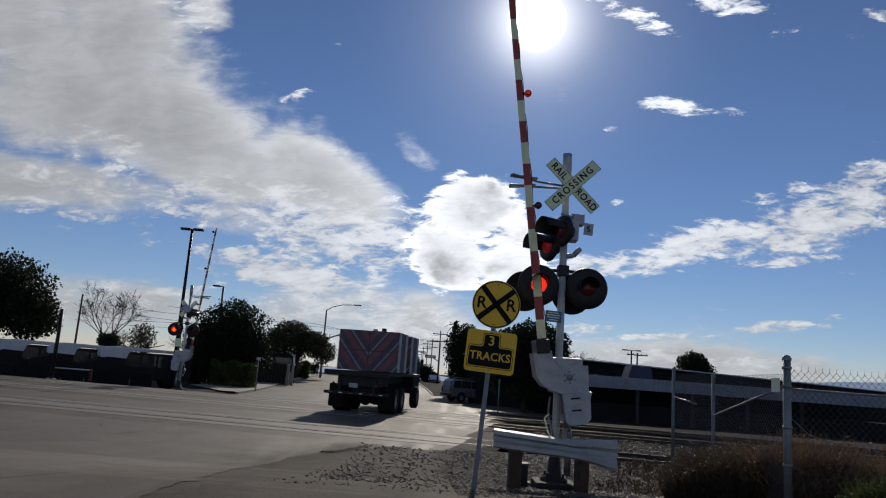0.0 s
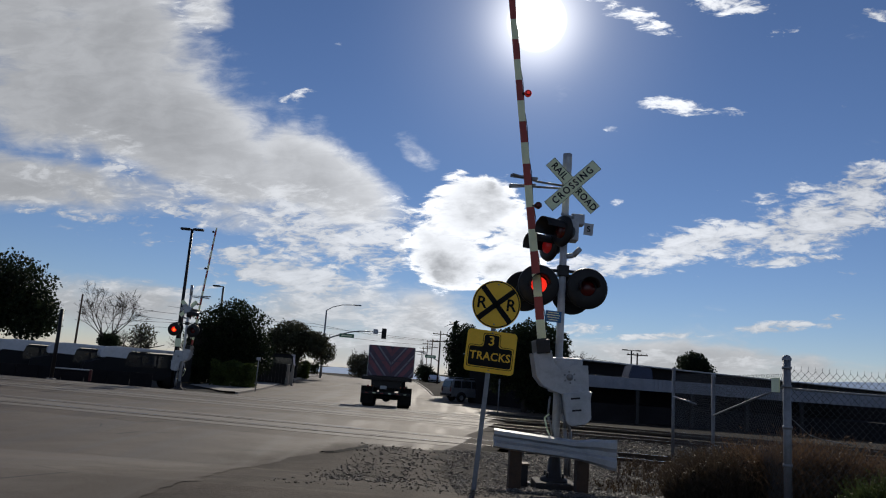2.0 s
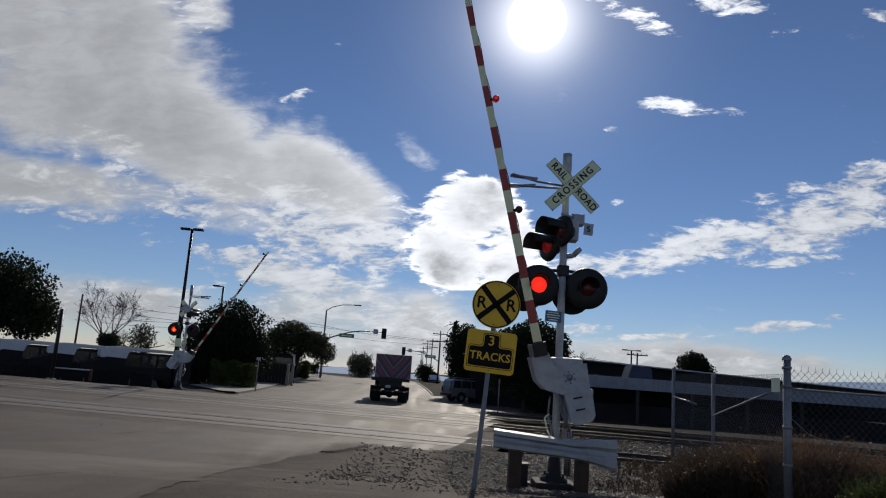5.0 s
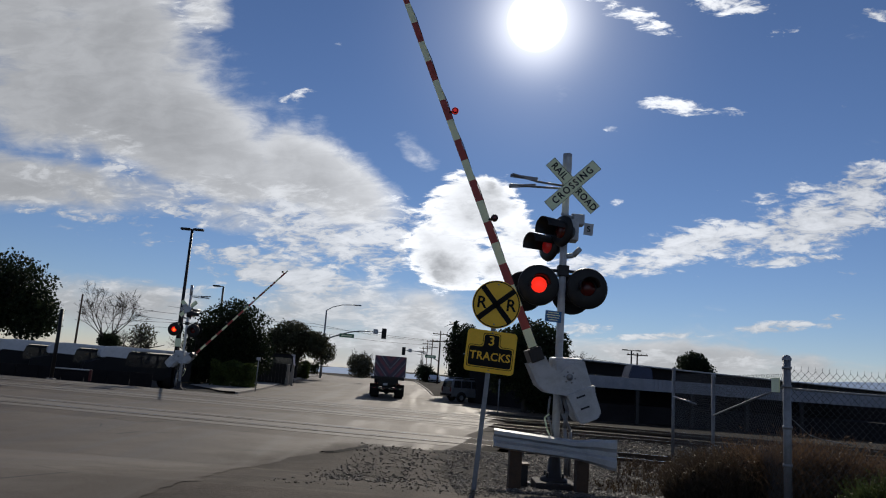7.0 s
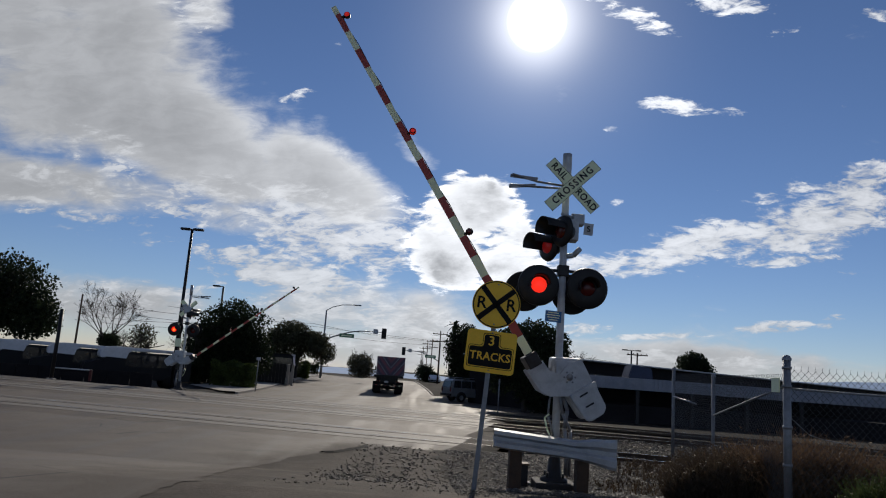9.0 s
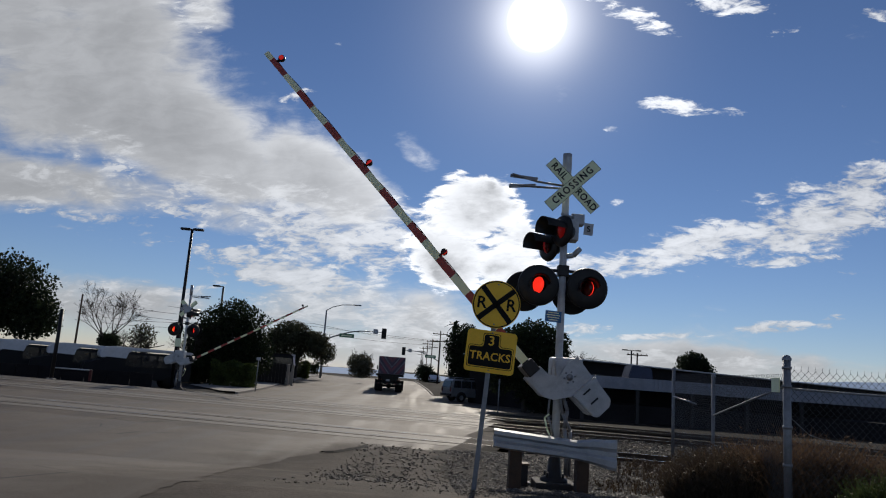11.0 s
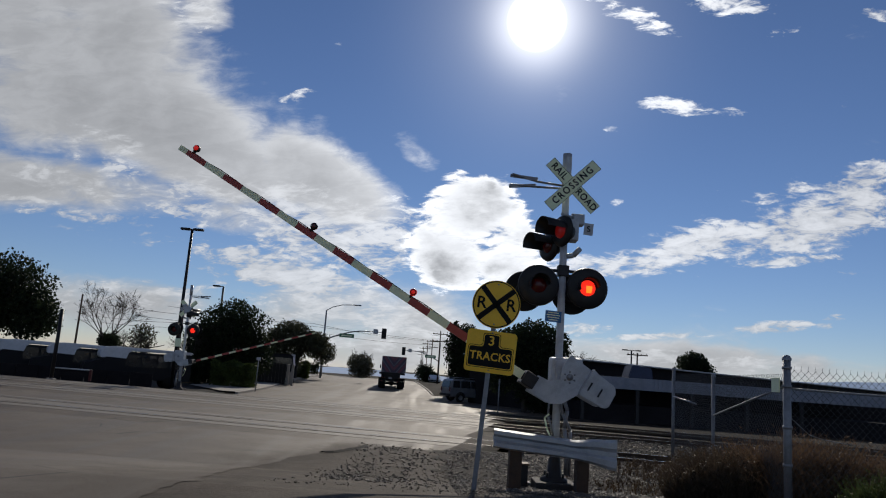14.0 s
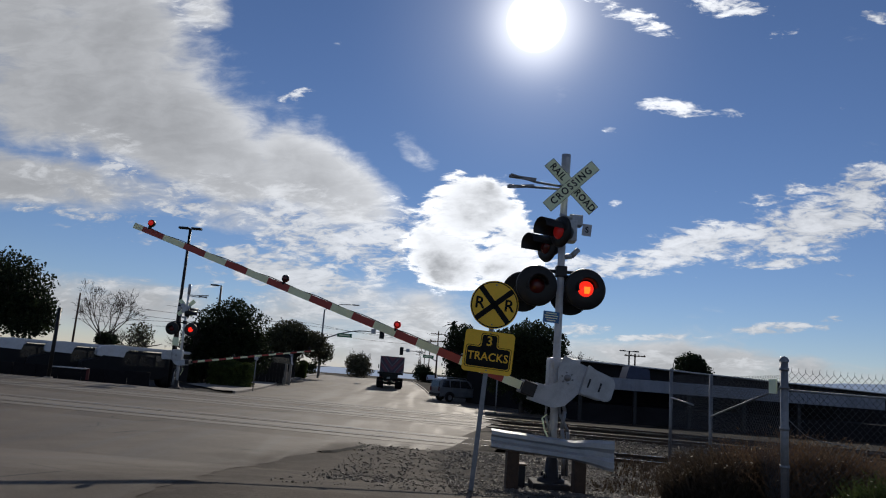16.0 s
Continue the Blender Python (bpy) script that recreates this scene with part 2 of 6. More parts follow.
def ground_material(name, base, second, rough, patch, grain_scale, bump, cracks=0.0, spec=0.5, streak=0.0, dust=None):
    mat = bpy.data.materials.new(name)
    mat.use_nodes = True
    n = Nodes(mat.node_tree)
    p = n.add("ShaderNodeBsdfPrincipled")
    vec = n.coord()
    big = n.ramp(n.noise(vec, patch, 7.0, 0.6, 0.6), 0.36, 0.66)
    col = n.mix(big, base, second)
    grain = n.noise(vec, grain_scale, 3.0, 0.7)
    col = n.mix(n.math("MULTIPLY", n.ramp(grain, 0.42, 0.72), 0.55), col, tuple(c * 0.45 for c in base))
    speck = n.ramp(n.voronoi(vec, grain_scale * 0.6), 0.0, 0.25)
    col = n.mix(n.math("MULTIPLY", n.math("SUBTRACT", 1.0, speck), 0.35), col, tuple(min(1, c * 1.9) for c in second))
    rgh = n.math("ADD", rough - 0.05, n.math("MULTIPLY", n.noise(vec, patch * 2.3, 5.0), 0.12))
    if streak:
        lanes = n.noise(n.coord("Object", (1.3, 0.05, 1.0), (0, 0, radians(-3.7))), 1.0, 4.0, 0.55)
        col = n.mix(n.math("MULTIPLY", n.ramp(lanes, 0.45, 0.62), streak), col, tuple(c * 0.55 for c in base))
        rgh = n.math("SUBTRACT", rgh, n.math("MULTIPLY", n.ramp(lanes, 0.45, 0.62), 0.12))
    if cracks:
        cr = n.voronoi(n.coord("Object", (0.35, 0.5, 1)), 0.9, "DISTANCE_TO_EDGE")
        line = n.math("MULTIPLY", n.math("SUBTRACT", 1.0, n.ramp(cr, 0.0, 0.012)), n.ramp(n.noise(vec, 0.35, 3.0), 0.5, 0.6))
        col = n.mix(n.math("MULTIPLY", line, cracks), col, (0.012, 0.012, 0.012))
    if dust:
        # dirt carried over the ragged edge of the tarmac
        sep = n.add("ShaderNodeSeparateXYZ")
        n.wire(vec, sep.inputs[0])
        bend = n.math("MULTIPLY", n.math("MAXIMUM", n.math("SUBTRACT", sep.outputs[1], 14.2), 0.0), 0.42)
        reach = n.math("ADD", n.math("SUBTRACT", n.math("ADD", sep.outputs[0], 2.9), bend), n.math("MULTIPLY", n.math("SUBTRACT", n.noise(vec, 0.8, 7.0, 0.65), 0.5), 4.5))
        fac = n.math("MULTIPLY", n.ramp(reach, -1.6, 0.2), n.ramp(sep.outputs[1], 24.0, 17.0))
        col = n.mix(fac, col, n.mix(n.ramp(grain, 0.4, 0.7), *dust))
        rgh = n.math("ADD", rgh, n.math("MULTIPLY", fac, 0.14))
        spec = n.math("SUBTRACT", spec, n.math("MULTIPLY", fac, spec - 0.2))
    n.wire(col, p.inputs["Base Color"])
    n.wire(rgh, p.inputs["Roughness"])
    n.wire(spec, p.inputs["Specular IOR Level"])
    b = n.add("ShaderNodeBump")
    b.inputs["Strength"].default_value = bump
    b.inputs["Distance"].default_value = 0.012
    n.wire(grain, b.inputs["Height"])
    n.wire(b.outputs[0], p.inputs["Normal"])
    n.wire(p.outputs[0], n.add("ShaderNodeOutputMaterial").inputs[0])
    return mat


ASPHALT = ground_material("asphalt", (0.100, 0.080, 0.061), (0.148, 0.119, 0.090), 0.74, 0.30, 55, 0.5, 0.8, 0.28, 0.5)
ROAD = ground_material("road_asphalt", (0.105, 0.086, 0.067), (0.150, 0.124, 0.097), 0.74, 0.30, 55, 0.5, 0.8, 0.28, 0.5, ((0.108, 0.089, 0.070), (0.058, 0.048, 0.038)))
DIRT = ground_material("dirt", (0.066, 0.054, 0.043), (0.108, 0.089, 0.070), 0.9, 0.9, 26, 1.0, spec=0.14)
GRAVEL_BED = ground_material("dark_gravel", (0.036, 0.031, 0.027), (0.066, 0.057, 0.048), 0.92, 1.3, 24, 1.0, spec=0.08)
DRY_LAND = ground_material("dry_land", (0.030, 0.026, 0.021), (0.045, 0.039, 0.030), 0.95, 0.12, 9, 0.8, spec=0.05)
BALLAST = ground_material("ballast", (0.022, 0.020, 0.018), (0.042, 0.037, 0.032), 0.92, 0.9, 14, 1.0, spec=0.08)
CONCRETE = material("concrete", (0.33, 0.30, 0.26), 0.8, 0, (0.22, 0.20, 0.17), 1.6, 0.7, 0.3, 40)
PANEL = material("crossing_concrete", (0.150, 0.128, 0.102), 0.75, 0, (0.105, 0.09, 0.072), 1.1, 0.7, 0.3, 40)
STONE = material("stone", (0.26, 0.245, 0.22), 0.8, 0, (0.14, 0.13, 0.12), 9, 0.6, vary=0.8)
STEEL = material("galvanised_steel", (0.25, 0.26, 0.28), 0.5, 0.5, (0.15, 0.155, 0.165), 7, 0.6, 0.1, 80)
RUST = material("rusty_steel", (0.09, 0.055, 0.035), 0.7, 0.3, (0.045, 0.03, 0.022), 9, 0.7, 0.3, 60)
RAIL_TOP = material("polished_rail", (0.62, 0.60, 0.57), 0.2, 1.0, (0.4, 0.38, 0.36), 3, 0.4)
ALU = material("aluminium_paint", (0.43, 0.45, 0.48), 0.45, 0.3, (0.27, 0.28, 0.30), 5, 0.55, 0.08, 60)
WHITE_METAL = material("white_painted_metal", (0.55, 0.57, 0.60), 0.45, 0.0, (0.36, 0.36, 0.36), 6, 0.5, 0.06, 50)
BLACK = material("black_paint", (0.012, 0.012, 0.013), 0.45, 0.0, (0.022, 0.021, 0.020), 8, 0.6, spec=0.3)
DARK_STEEL = material("dark_steel", (0.028, 0.028, 0.031), 0.55, 0.4, (0.02, 0.019, 0.018), 8, 0.6)
RUBBER = material("rubber", (0.010, 0.010, 0.010), 0.85, 0.0, (0.02, 0.018, 0.016), 6, 0.6, 0.2, 60, spec=0.15)
SIGN_WHITE = material("reflective_white", (0.86, 0.94, 0.64), 0.5, 0, (0.76, 0.83, 0.55), 5, 0.4)
SIGN_YELLOW = material("reflective_yellow", (0.95, 0.56, 0.02), 0.42, 0, (0.84, 0.47, 0.015), 4, 0.4)
SIGN_BLUE = material("blue_enamel", (0.035, 0.14, 0.34), 0.4, 0, (0.03, 0.11, 0.27), 6, 0.4)
SIGN_GREEN = material("green_enamel", (0.02, 0.15, 0.07), 0.4)
SIGN_BLACK = material("black_lettering", (0.010, 0.010, 0.010), 0.6, spec=0.12)
STRIPE_RED = material("red_sheeting", (0.38, 0.05, 0.035), 0.45, 0, (0.28, 0.038, 0.03), 5, 0.5)
STRIPE_WHITE = material("white_sheeting", (0.88, 0.90, 0.58), 0.45, 0, (0.74, 0.76, 0.48), 5, 0.5)
LENS_LIT = material("lit_red_lens", (0.6, 0.02, 0.01), 0.3, 0, None, 20, 0.2, glow=(1.0, 0.03, 0.015), strength=0.95)
LENS_CORE = material("lit_lens_core", (0.8, 0.2, 0.02), 0.3, 0, None, 20, 0.2, glow=(1.0, 0.24, 0.02), strength=1.25)
RED_DULL = material("weathered_red_paint", (0.10, 0.018, 0.018), 0.8, 0, (0.05, 0.012, 0.012), 4, 0.6)
LENS_ARM = material("arm_lamp_lens", (0.4, 0.015, 0.012), 0.3, 0, None, 20, 0.2, glow=(1.0, 0.03, 0.02), strength=0.3)
LENS_DIM = material("side_glow_lens", (0.25, 0.012, 0.012), 0.3, 0, None, 20, 0.2, glow=(1.0, 0.03, 0.03), strength=0.06)
LENS_DARK = material("unlit_red_lens", (0.10, 0.006, 0.006), 0.25, 0, (0.06, 0.004, 0.004), 20, 0.4)
WOOD = material("weathered_wood", (0.075, 0.045, 0.028), 0.85, 0, (0.04, 0.027, 0.019), 5, 0.7, 0.4, 40)
BOARDS = material("sunbleached_boards", (0.17, 0.12, 0.085), 0.85, 0, (0.10, 0.072, 0.052), 3, 0.7, 0.3, 30)
BARK = material("bark", (0.045, 0.037, 0.030), 0.9, 0, (0.026, 0.022, 0.018), 4, 0.7, 0.6, 25)
LEAF_DARK = leaf_material("dark_leaves", (0.016, 0.024, 0.011), (0.032, 0.044, 0.017))
LEAF_MID = leaf_material("olive_leaves", (0.058, 0.060, 0.034), (0.090, 0.090, 0.052))
LEAF_HEDGE = leaf_material("hedge_leaves", (0.06, 0.085, 0.022), (0.10, 0.125, 0.035))
LEAF_DRY = leaf_material("dry_weeds", (0.17, 0.108, 0.066), (0.25, 0.16, 0.095))
# weed colour darkened to imitate shaded growth behind the fence
LEAF_DUSK = leaf_material("shade_dark_weeds", (0.080, 0.058, 0.040), (0.12, 0.088, 0.058))
LEAF_GRASS = leaf_material("green_weeds", (0.075, 0.10, 0.028), (0.12, 0.15, 0.045))
GLASS = material("dark_glass", (0.02, 0.023, 0.026), 0.08, 0, (0.03, 0.033, 0.036), 2, 0.3, spec=0.8)
# leaf colour paled to carry the haze over the far tree
LEAF_HAZE = leaf_material("hazy_leaves", (0.10, 0.095, 0.06), (0.15, 0.135, 0.09))
BUS_WHITE = material("dusty_white_bus_paint", (0.62, 0.64, 0.68), 0.4, 0, (0.42, 0.43, 0.45), 3, 0.4)
BUS_SIDE = material("dark_bus_paint", (0.012, 0.013, 0.016), 0.5, 0, (0.009, 0.010, 0.012), 3, 0.4, spec=0.15)
PANEL_GREY = material("pale_corrugated_metal", (0.27, 0.29, 0.35), 0.55, 0.1, (0.18, 0.195, 0.23), 1.2, 0.6, 0.1, 20)
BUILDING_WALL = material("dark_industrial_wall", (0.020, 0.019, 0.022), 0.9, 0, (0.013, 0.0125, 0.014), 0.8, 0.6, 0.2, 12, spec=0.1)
ROOF_EDGE = material("pale_roof_edge", (0.55, 0.56, 0.58), 0.5, 0, (0.38, 0.38, 0.38), 1.0, 0.5)
TARP = material("blue_tarpaulin", (0.03, 0.045, 0.10), 0.55, 0, (0.02, 0.03, 0.07), 3, 0.5, 0.3, 10)
CAR_GREY = material("grey_car_paint", (0.26, 0.27, 0.29), 0.3, 0.5, (0.13, 0.14, 0.155), 2, 0.4, spec=0.6)
CAR_WHITE = material("white_car_paint", (0.65, 0.66, 0.68), 0.3, 0.0, (0.5, 0.5, 0.52), 2, 0.3)
CRATE_DARK = material("faded_violet_board", (0.115, 0.085, 0.115), 0.75, 0, (0.08, 0.06, 0.08), 3, 0.6, 0.2, 30)
CRATE_RED = material("faded_red_stripe", (0.24, 0.095, 0.115), 0.75, 0, (0.17, 0.075, 0.09), 4, 0.6)
CRATE_PALE = material("pale_grey_stripe", (0.25, 0.24, 0.275), 0.75, 0, (0.17, 0.16, 0.19), 4, 0.6)
CRATE_EDGE = material("pale_green_edge", (0.42, 0.46, 0.42), 0.6, 0, (0.28, 0.31, 0.28), 4, 0.6)
RED_PAINT = material("faded_red_paint", (0.12, 0.015, 0.015), 0.6, 0, (0.17, 0.025, 0.025), 4, 0.6)
AMBER = material("amber_lens", (0.5, 0.14, 0.02), 0.3)
# distance haze on the hills is put in as a blue glow
HILL = material("haze_glow_hills", (0.14, 0.20, 0.31), 1.0, 0, (0.10, 0.145, 0.24), 0.01, 0.6, glow=(0.45, 0.55, 0.72), strength=0.36)
STONE_LOOSE = leaf_material("loose_stone", (0.22, 0.19, 0.16), (0.060, 0.052, 0.044))
MESH_WIRE = material("dull_fence_wire", (0.10, 0.105, 0.11), 0.6, 0.5, (0.07, 0.06, 0.05), 9, 0.6)
# yard colour holds the shade of trees and buses; also the dark tarmac lip
YARD_SHADE_AND_LIP = ground_material("yard_shade_and_lip", (0.018, 0.017, 0.017), (0.03, 0.028, 0.026), 0.9, 0.5, 20, 0.6, spec=0.1)
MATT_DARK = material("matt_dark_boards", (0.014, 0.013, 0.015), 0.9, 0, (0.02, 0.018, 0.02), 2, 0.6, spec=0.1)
# foundation concrete, its colour darkened for the shade it sits in
DARK_CONCRETE = material("shade_dark_concrete", (0.03, 0.027, 0.025), 0.85, 0, (0.035, 0.032, 0.03), 3, 0.7, 0.3, 30)

# ---------------------------------------------------------------- mesh tools


def mesh_of(name, bm, mats):
    me = bpy.data.meshes.new(name)
    bm.to_mesh(me)
    bm.free()
    for m in mats if isinstance(mats, (list, tuple)) else [mats]:
        me.materials.append(m)
    return me


def thing(name, label, category, at=None, group="", kind=""):
    ob = new(name)
    ob.matrix_basis = at or Matrix()
    return tagged(ob, label, category, group, kind)


def part(name, bm, mat, parent, label=""):
    ob = new(name, mesh_of(name, bm, mat))
    ob.parent = parent
    return tagged(ob, label)


def solo(name, bm, mat, label, category, at=None, group="", kind=""):
    ob = new(name, mesh_of(name, bm, mat))
    ob.matrix_basis = at or Matrix()
    return tagged(ob, label, category, group, kind)


def box(bm, cx, cy, cz, sx, sy, sz, turn=None, bevel=0.0, mat=0):
    m = Matrix.Translation((cx, cy, cz)) @ (turn or Matrix()) @ Matrix.Diagonal((sx, sy, sz, 1))
    made = bmesh.ops.create_cube(bm, size=1.0, matrix=m)["verts"]
    if bevel:
        edges = list({e for v in made for e in v.link_edges})
        made = bmesh.ops.bevel(bm, geom=edges, offset=bevel, segments=2, affect="EDGES", profile=0.6)["verts"]
    if mat:
        for f in {f for v in made for f in v.link_faces}:
            f.material_index = mat
    return bm


def rod(bm, a, b, r0, r1=None, seg=10, caps=True, smooth=True, mat=0):
    a, b = Vector(a), Vector(b)
    r1 = r0 if r1 is None else r1
    q = (b - a).to_track_quat("Z", "Y").to_matrix()
    rings = []
    for c, r in ((a, r0), (b, r1)):
        rings.append([bm.verts.new(c + q @ Vector((math.cos(2 * math.pi * i / seg) * r, math.sin(2 * math.pi * i / seg) * r, 0))) for i in range(seg)])
    for i in range(seg):
        f = bm.faces.new((rings[0][i], rings[0][(i + 1) % seg], rings[1][(i + 1) % seg], rings[1][i]))
        f.smooth, f.material_index = smooth, mat
    if caps:
        bm.faces.new(rings[0][::-1]).material_index = mat
        bm.faces.new(rings[1]).material_index = mat
    return bm


def lathe(bm, profile, m=None, seg=24, arc=(0.0, 360.0), mat=0, smooth=True):
    """Turn (radius, height) pairs about z, placed by m."""
    m = m or Matrix()
    full = arc[1] - arc[0] >= 359.9
    count = seg if full else seg + 1
    rings = []
    for r, h in profile:
        rings.append([bm.verts.new(m @ Vector((r * math.cos(radians(arc[0] + (arc[1] - arc[0]) * i / seg)), r * math.sin(radians(arc[0] + (arc[1] - arc[0]) * i / seg)), h))) for i in range(count)])
    for a, b in zip(rings, rings[1:]):
        for i in range(seg):
            j = (i + 1) % count
            try:
                f = bm.faces.new((a[i], a[j], b[j], b[i]))
                f.smooth, f.material_index = smooth, mat
            except ValueError:
                pass
    return bm


def slab(bm, pts, y0, y1, mat=0):
    """A flat outline in x and z, between y0 and y1."""
    a = [bm.verts.new((x, y0, z)) for x, z in pts]
    b = [bm.verts.new((x, y1, z)) for x, z in pts]
    faces = [bm.faces.new(a), bm.faces.new(b[::-1])]
    for i in range(len(pts)):
        j = (i + 1) % len(pts)
        faces.append(bm.faces.new((a[j], a[i], b[i], b[j])))
    for f in faces:
        f.material_index = mat
    bmesh.ops.recalc_face_normals(bm, faces=faces)
    return bm


def tube(bm, pts, r, seg=6, mat=0):
    for a, b in zip(pts, pts[1:]):
        rod(bm, a, b, r, r, seg, True, True, mat)
    return bm


def lettering(text, size, m, parent, mat, name="lettering", space=1.0, wide=1.0):
    """Letters in the built-in font, raised 2 mm, centred on the pose m, read from -y."""
    cu = bpy.data.curves.new("text", "FONT")
    cu.body, cu.size, cu.align_x, cu.align_y, cu.extrude, cu.space_character, cu.offset = text, size, "CENTER", "CENTER", 0.002, space, size * 0.018
    cu.resolution_u = 3
    tmp = bpy.data.objects.new("text", cu)
    me = bpy.data.meshes.new_from_object(tmp)
    bpy.data.objects.remove(tmp)
    me.transform(m @ pose(0, 0, 0, 90, 0, 0) @ Matrix.Diagonal((wide, 1, 1, 1)))
    me.materials.clear()
    me.materials.append(mat)
    ob = new(name, me)
    ob.parent = parent
    return ob


# ---------------------------------------------------------------- ground
LEVELS = [(-900, 0.53), (-60, 0.53), (0, 0.53), (8, 0.53), (13, 0), (20, 0), (33, 0), (38, -0.18), (45, -0.4), (57, -0.42), (64, -0.36), (72, -0.17), (80, -0.05), (100, 0.06), (118, 0.06), (170, -3.0), (320, -10), (600, -14), (1500, -14), (4500, -14)]


def level(y):
    for (a, za), (b, zb) in zip(LEVELS, LEVELS[1:]):
        if a <= y <= b:
            return za + (zb - za) * (y - a) / (b - a)
    return -14.0


def sheet(name, outline, lift, mat, label, category, ragged=0.0, frayed=0.0):
    """A ground cover: rows of (y, x left, x right), cut at every bend of the ground so that it lies on it."""
    ys = sorted({r[0] for r in outline} | {y for y, _ in LEVELS if outline[0][0] < y < outline[-1][0]})
    if ragged or frayed:
        ys = sorted(set(ys) | {round(5 + 0.14 * i, 3) for i in range(110) if outline[0][0] < 5 + 0.14 * i < outline[-1][0]})
    bm = bmesh.new()
    last = None
    for y in ys:
        for (y0, a0, b0), (y1, a1, b1) in zip(outline, outline[1:]):
            if y0 <= y <= y1:
                k = (y - y0) / (y1 - y0)
                a, b = a0 + (a1 - a0) * k, b0 + (b1 - b0) * k
        n = 8
        if ragged and y < 21:
            b += ragged * (noise.noise(Vector((0.0, y * 0.9, 5.0))) + 0.6 * noise.noise(Vector((3.0, y * 3.1, 5.0))))
        a += frayed * (noise.noise(Vector((7.0, y * 0.8, 2.0))) + 0.7 * noise.noise(Vector((9.0, y * 2.7, 2.0))))
        line = [bm.verts.new((a + (b - a) * i / n, y, level(y) + lift)) for i in range(n + 1)]
        if last:
            for i in range(n):
                bm.faces.new((last[i], last[i + 1], line[i + 1], line[i]))
        last = line
    return solo(name, bm, mat, label, category, kind="structure")


def road_x(y):
    """The road's axis: it runs ahead and slightly to the left."""
    return -6.0 - 0.066 * (y - 31)


sheet("ground", [(-900, -3000, 3000), (4500, -3000, 3000)], 0.0, DRY_LAND, "dry bare ground with sparse weeds and dust", "ground")
sheet("road", [(-60, -70, -2.4), (7.45, -70, -2.56), (10, -65, -2.85), (12.4, -60, -3.1), (14.5, -55, -2.8), (16, -50, -2.2), (18, -42, -0.9), (22, -36, 1.0), (27, -28, 2.1), (33, -17.6, 2.2), (37, -13.9, 2.8),
               (41.5, -12.2, 3.4), (48, -12.3, 3.0), (56, -13.0, 2.0), (67, -14.1, -0.1), (118, -17.5, -3.2), (170, -21, -6.5), (320, -31, -16)], 0.012, ROAD, "worn grey asphalt road with faint tyre marks", "road", 0.28)
sheet("verge", [(-20, -2.6, 9), (7.45, -2.7, 14), (10, -3.0, 14), (12.4, -3.25, 14), (14.5, -2.95, 16), (16, -2.35, 16), (17.6, -1.7, 16), (18.6, -1.2, 6)], 0.006, DIRT, "brown dirt and gravel verge beside the road", "verge")
sheet("gravel_bed", [(9.6, 2.6, 14), (11.2, 1.1, 14), (12.4, 0.5, 14), (14.5, 0.3, 16), (17.6, 0.1, 16), (18.5, 0.6, 16)], 0.016, GRAVEL_BED, "dark trodden gravel and soil round the signal mast", "gravel", 0.0, 0.6)
sheet("verge", [(20.4, -0.6, 2.6), (22, 0.0, 3.0), (24.8, 0.8, 3.4)], 0.005, DIRT, "dusty dirt beside the road between the tracks", "verge")

# ---------------------------------------------------------------- railway: three tracks that cross the road aslant
TRACK_SLOPE = -0.2
TRACK_TURN = math.degrees(math.atan(TRACK_SLOPE))


def railway(cx, cy, name):
    t = thing(name, "railway track with polished rails in dark ballast", "railway track", pose(cx, cy, -0.06, 0, 0, TRACK_TURN), "railway tracks", "structure")
    bm = bmesh.new()
    for x0, x1 in ((-120, -26 - cx), (1.9 - cx, 90)):
        a = [bm.verts.new((x0, y, z)) for y, z in ((-2.0, 0.004), (-1.5, 0.06), (1.5, 0.06), (2.0, 0.004))]
        b = [bm.verts.new((x1, y, z)) for y, z in ((-2.0, 0.004), (-1.5, 0.06), (1.5, 0.06), (2.0, 0.004))]
        for i in range(3):
            bm.faces.new((a[i], b[i], b[i + 1], a[i + 1]))
    part("ballast_bed", bm, BALLAST, t)
    for s in (-1, 1):
        y = s * 0.7525
        bm = bmesh.new()
        slab2 = [(-0.07, 0.0), (0.07, 0.0), (0.07, 0.02), (0.012, 0.035), (0.012, 0.115), (0.035, 0.125), (0.035, 0.155), (-0.035, 0.155), (-0.035, 0.125), (-0.012, 0.115), (-0.012, 0.035), (-0.07, 0.02)]
        for x0, x1, z in ((2.2 - cx, 90, 0.0), (-120, -26 - cx, 0.0)):
            a = [bm.verts.new((x0, y + p, z + q)) for p, q in slab2]
            b = [bm.verts.new((x1, y + p, z + q)) for p, q in slab2]
            for i in range(len(slab2)):
                j = (i + 1) % len(slab2)
                bm.faces.new((a[i], b[i], b[j], a[j]))
            bm.faces.new(a[::-1])
            bm.faces.new(b)
        part("rail", bm, RUST, t)
        bm = bmesh.new()
        box(bm, 0, y, 0.158, 180, 0.05, 0.006)
        part("rail_head", bm, RAIL_TOP, t, "polished bright rail head")
    return t


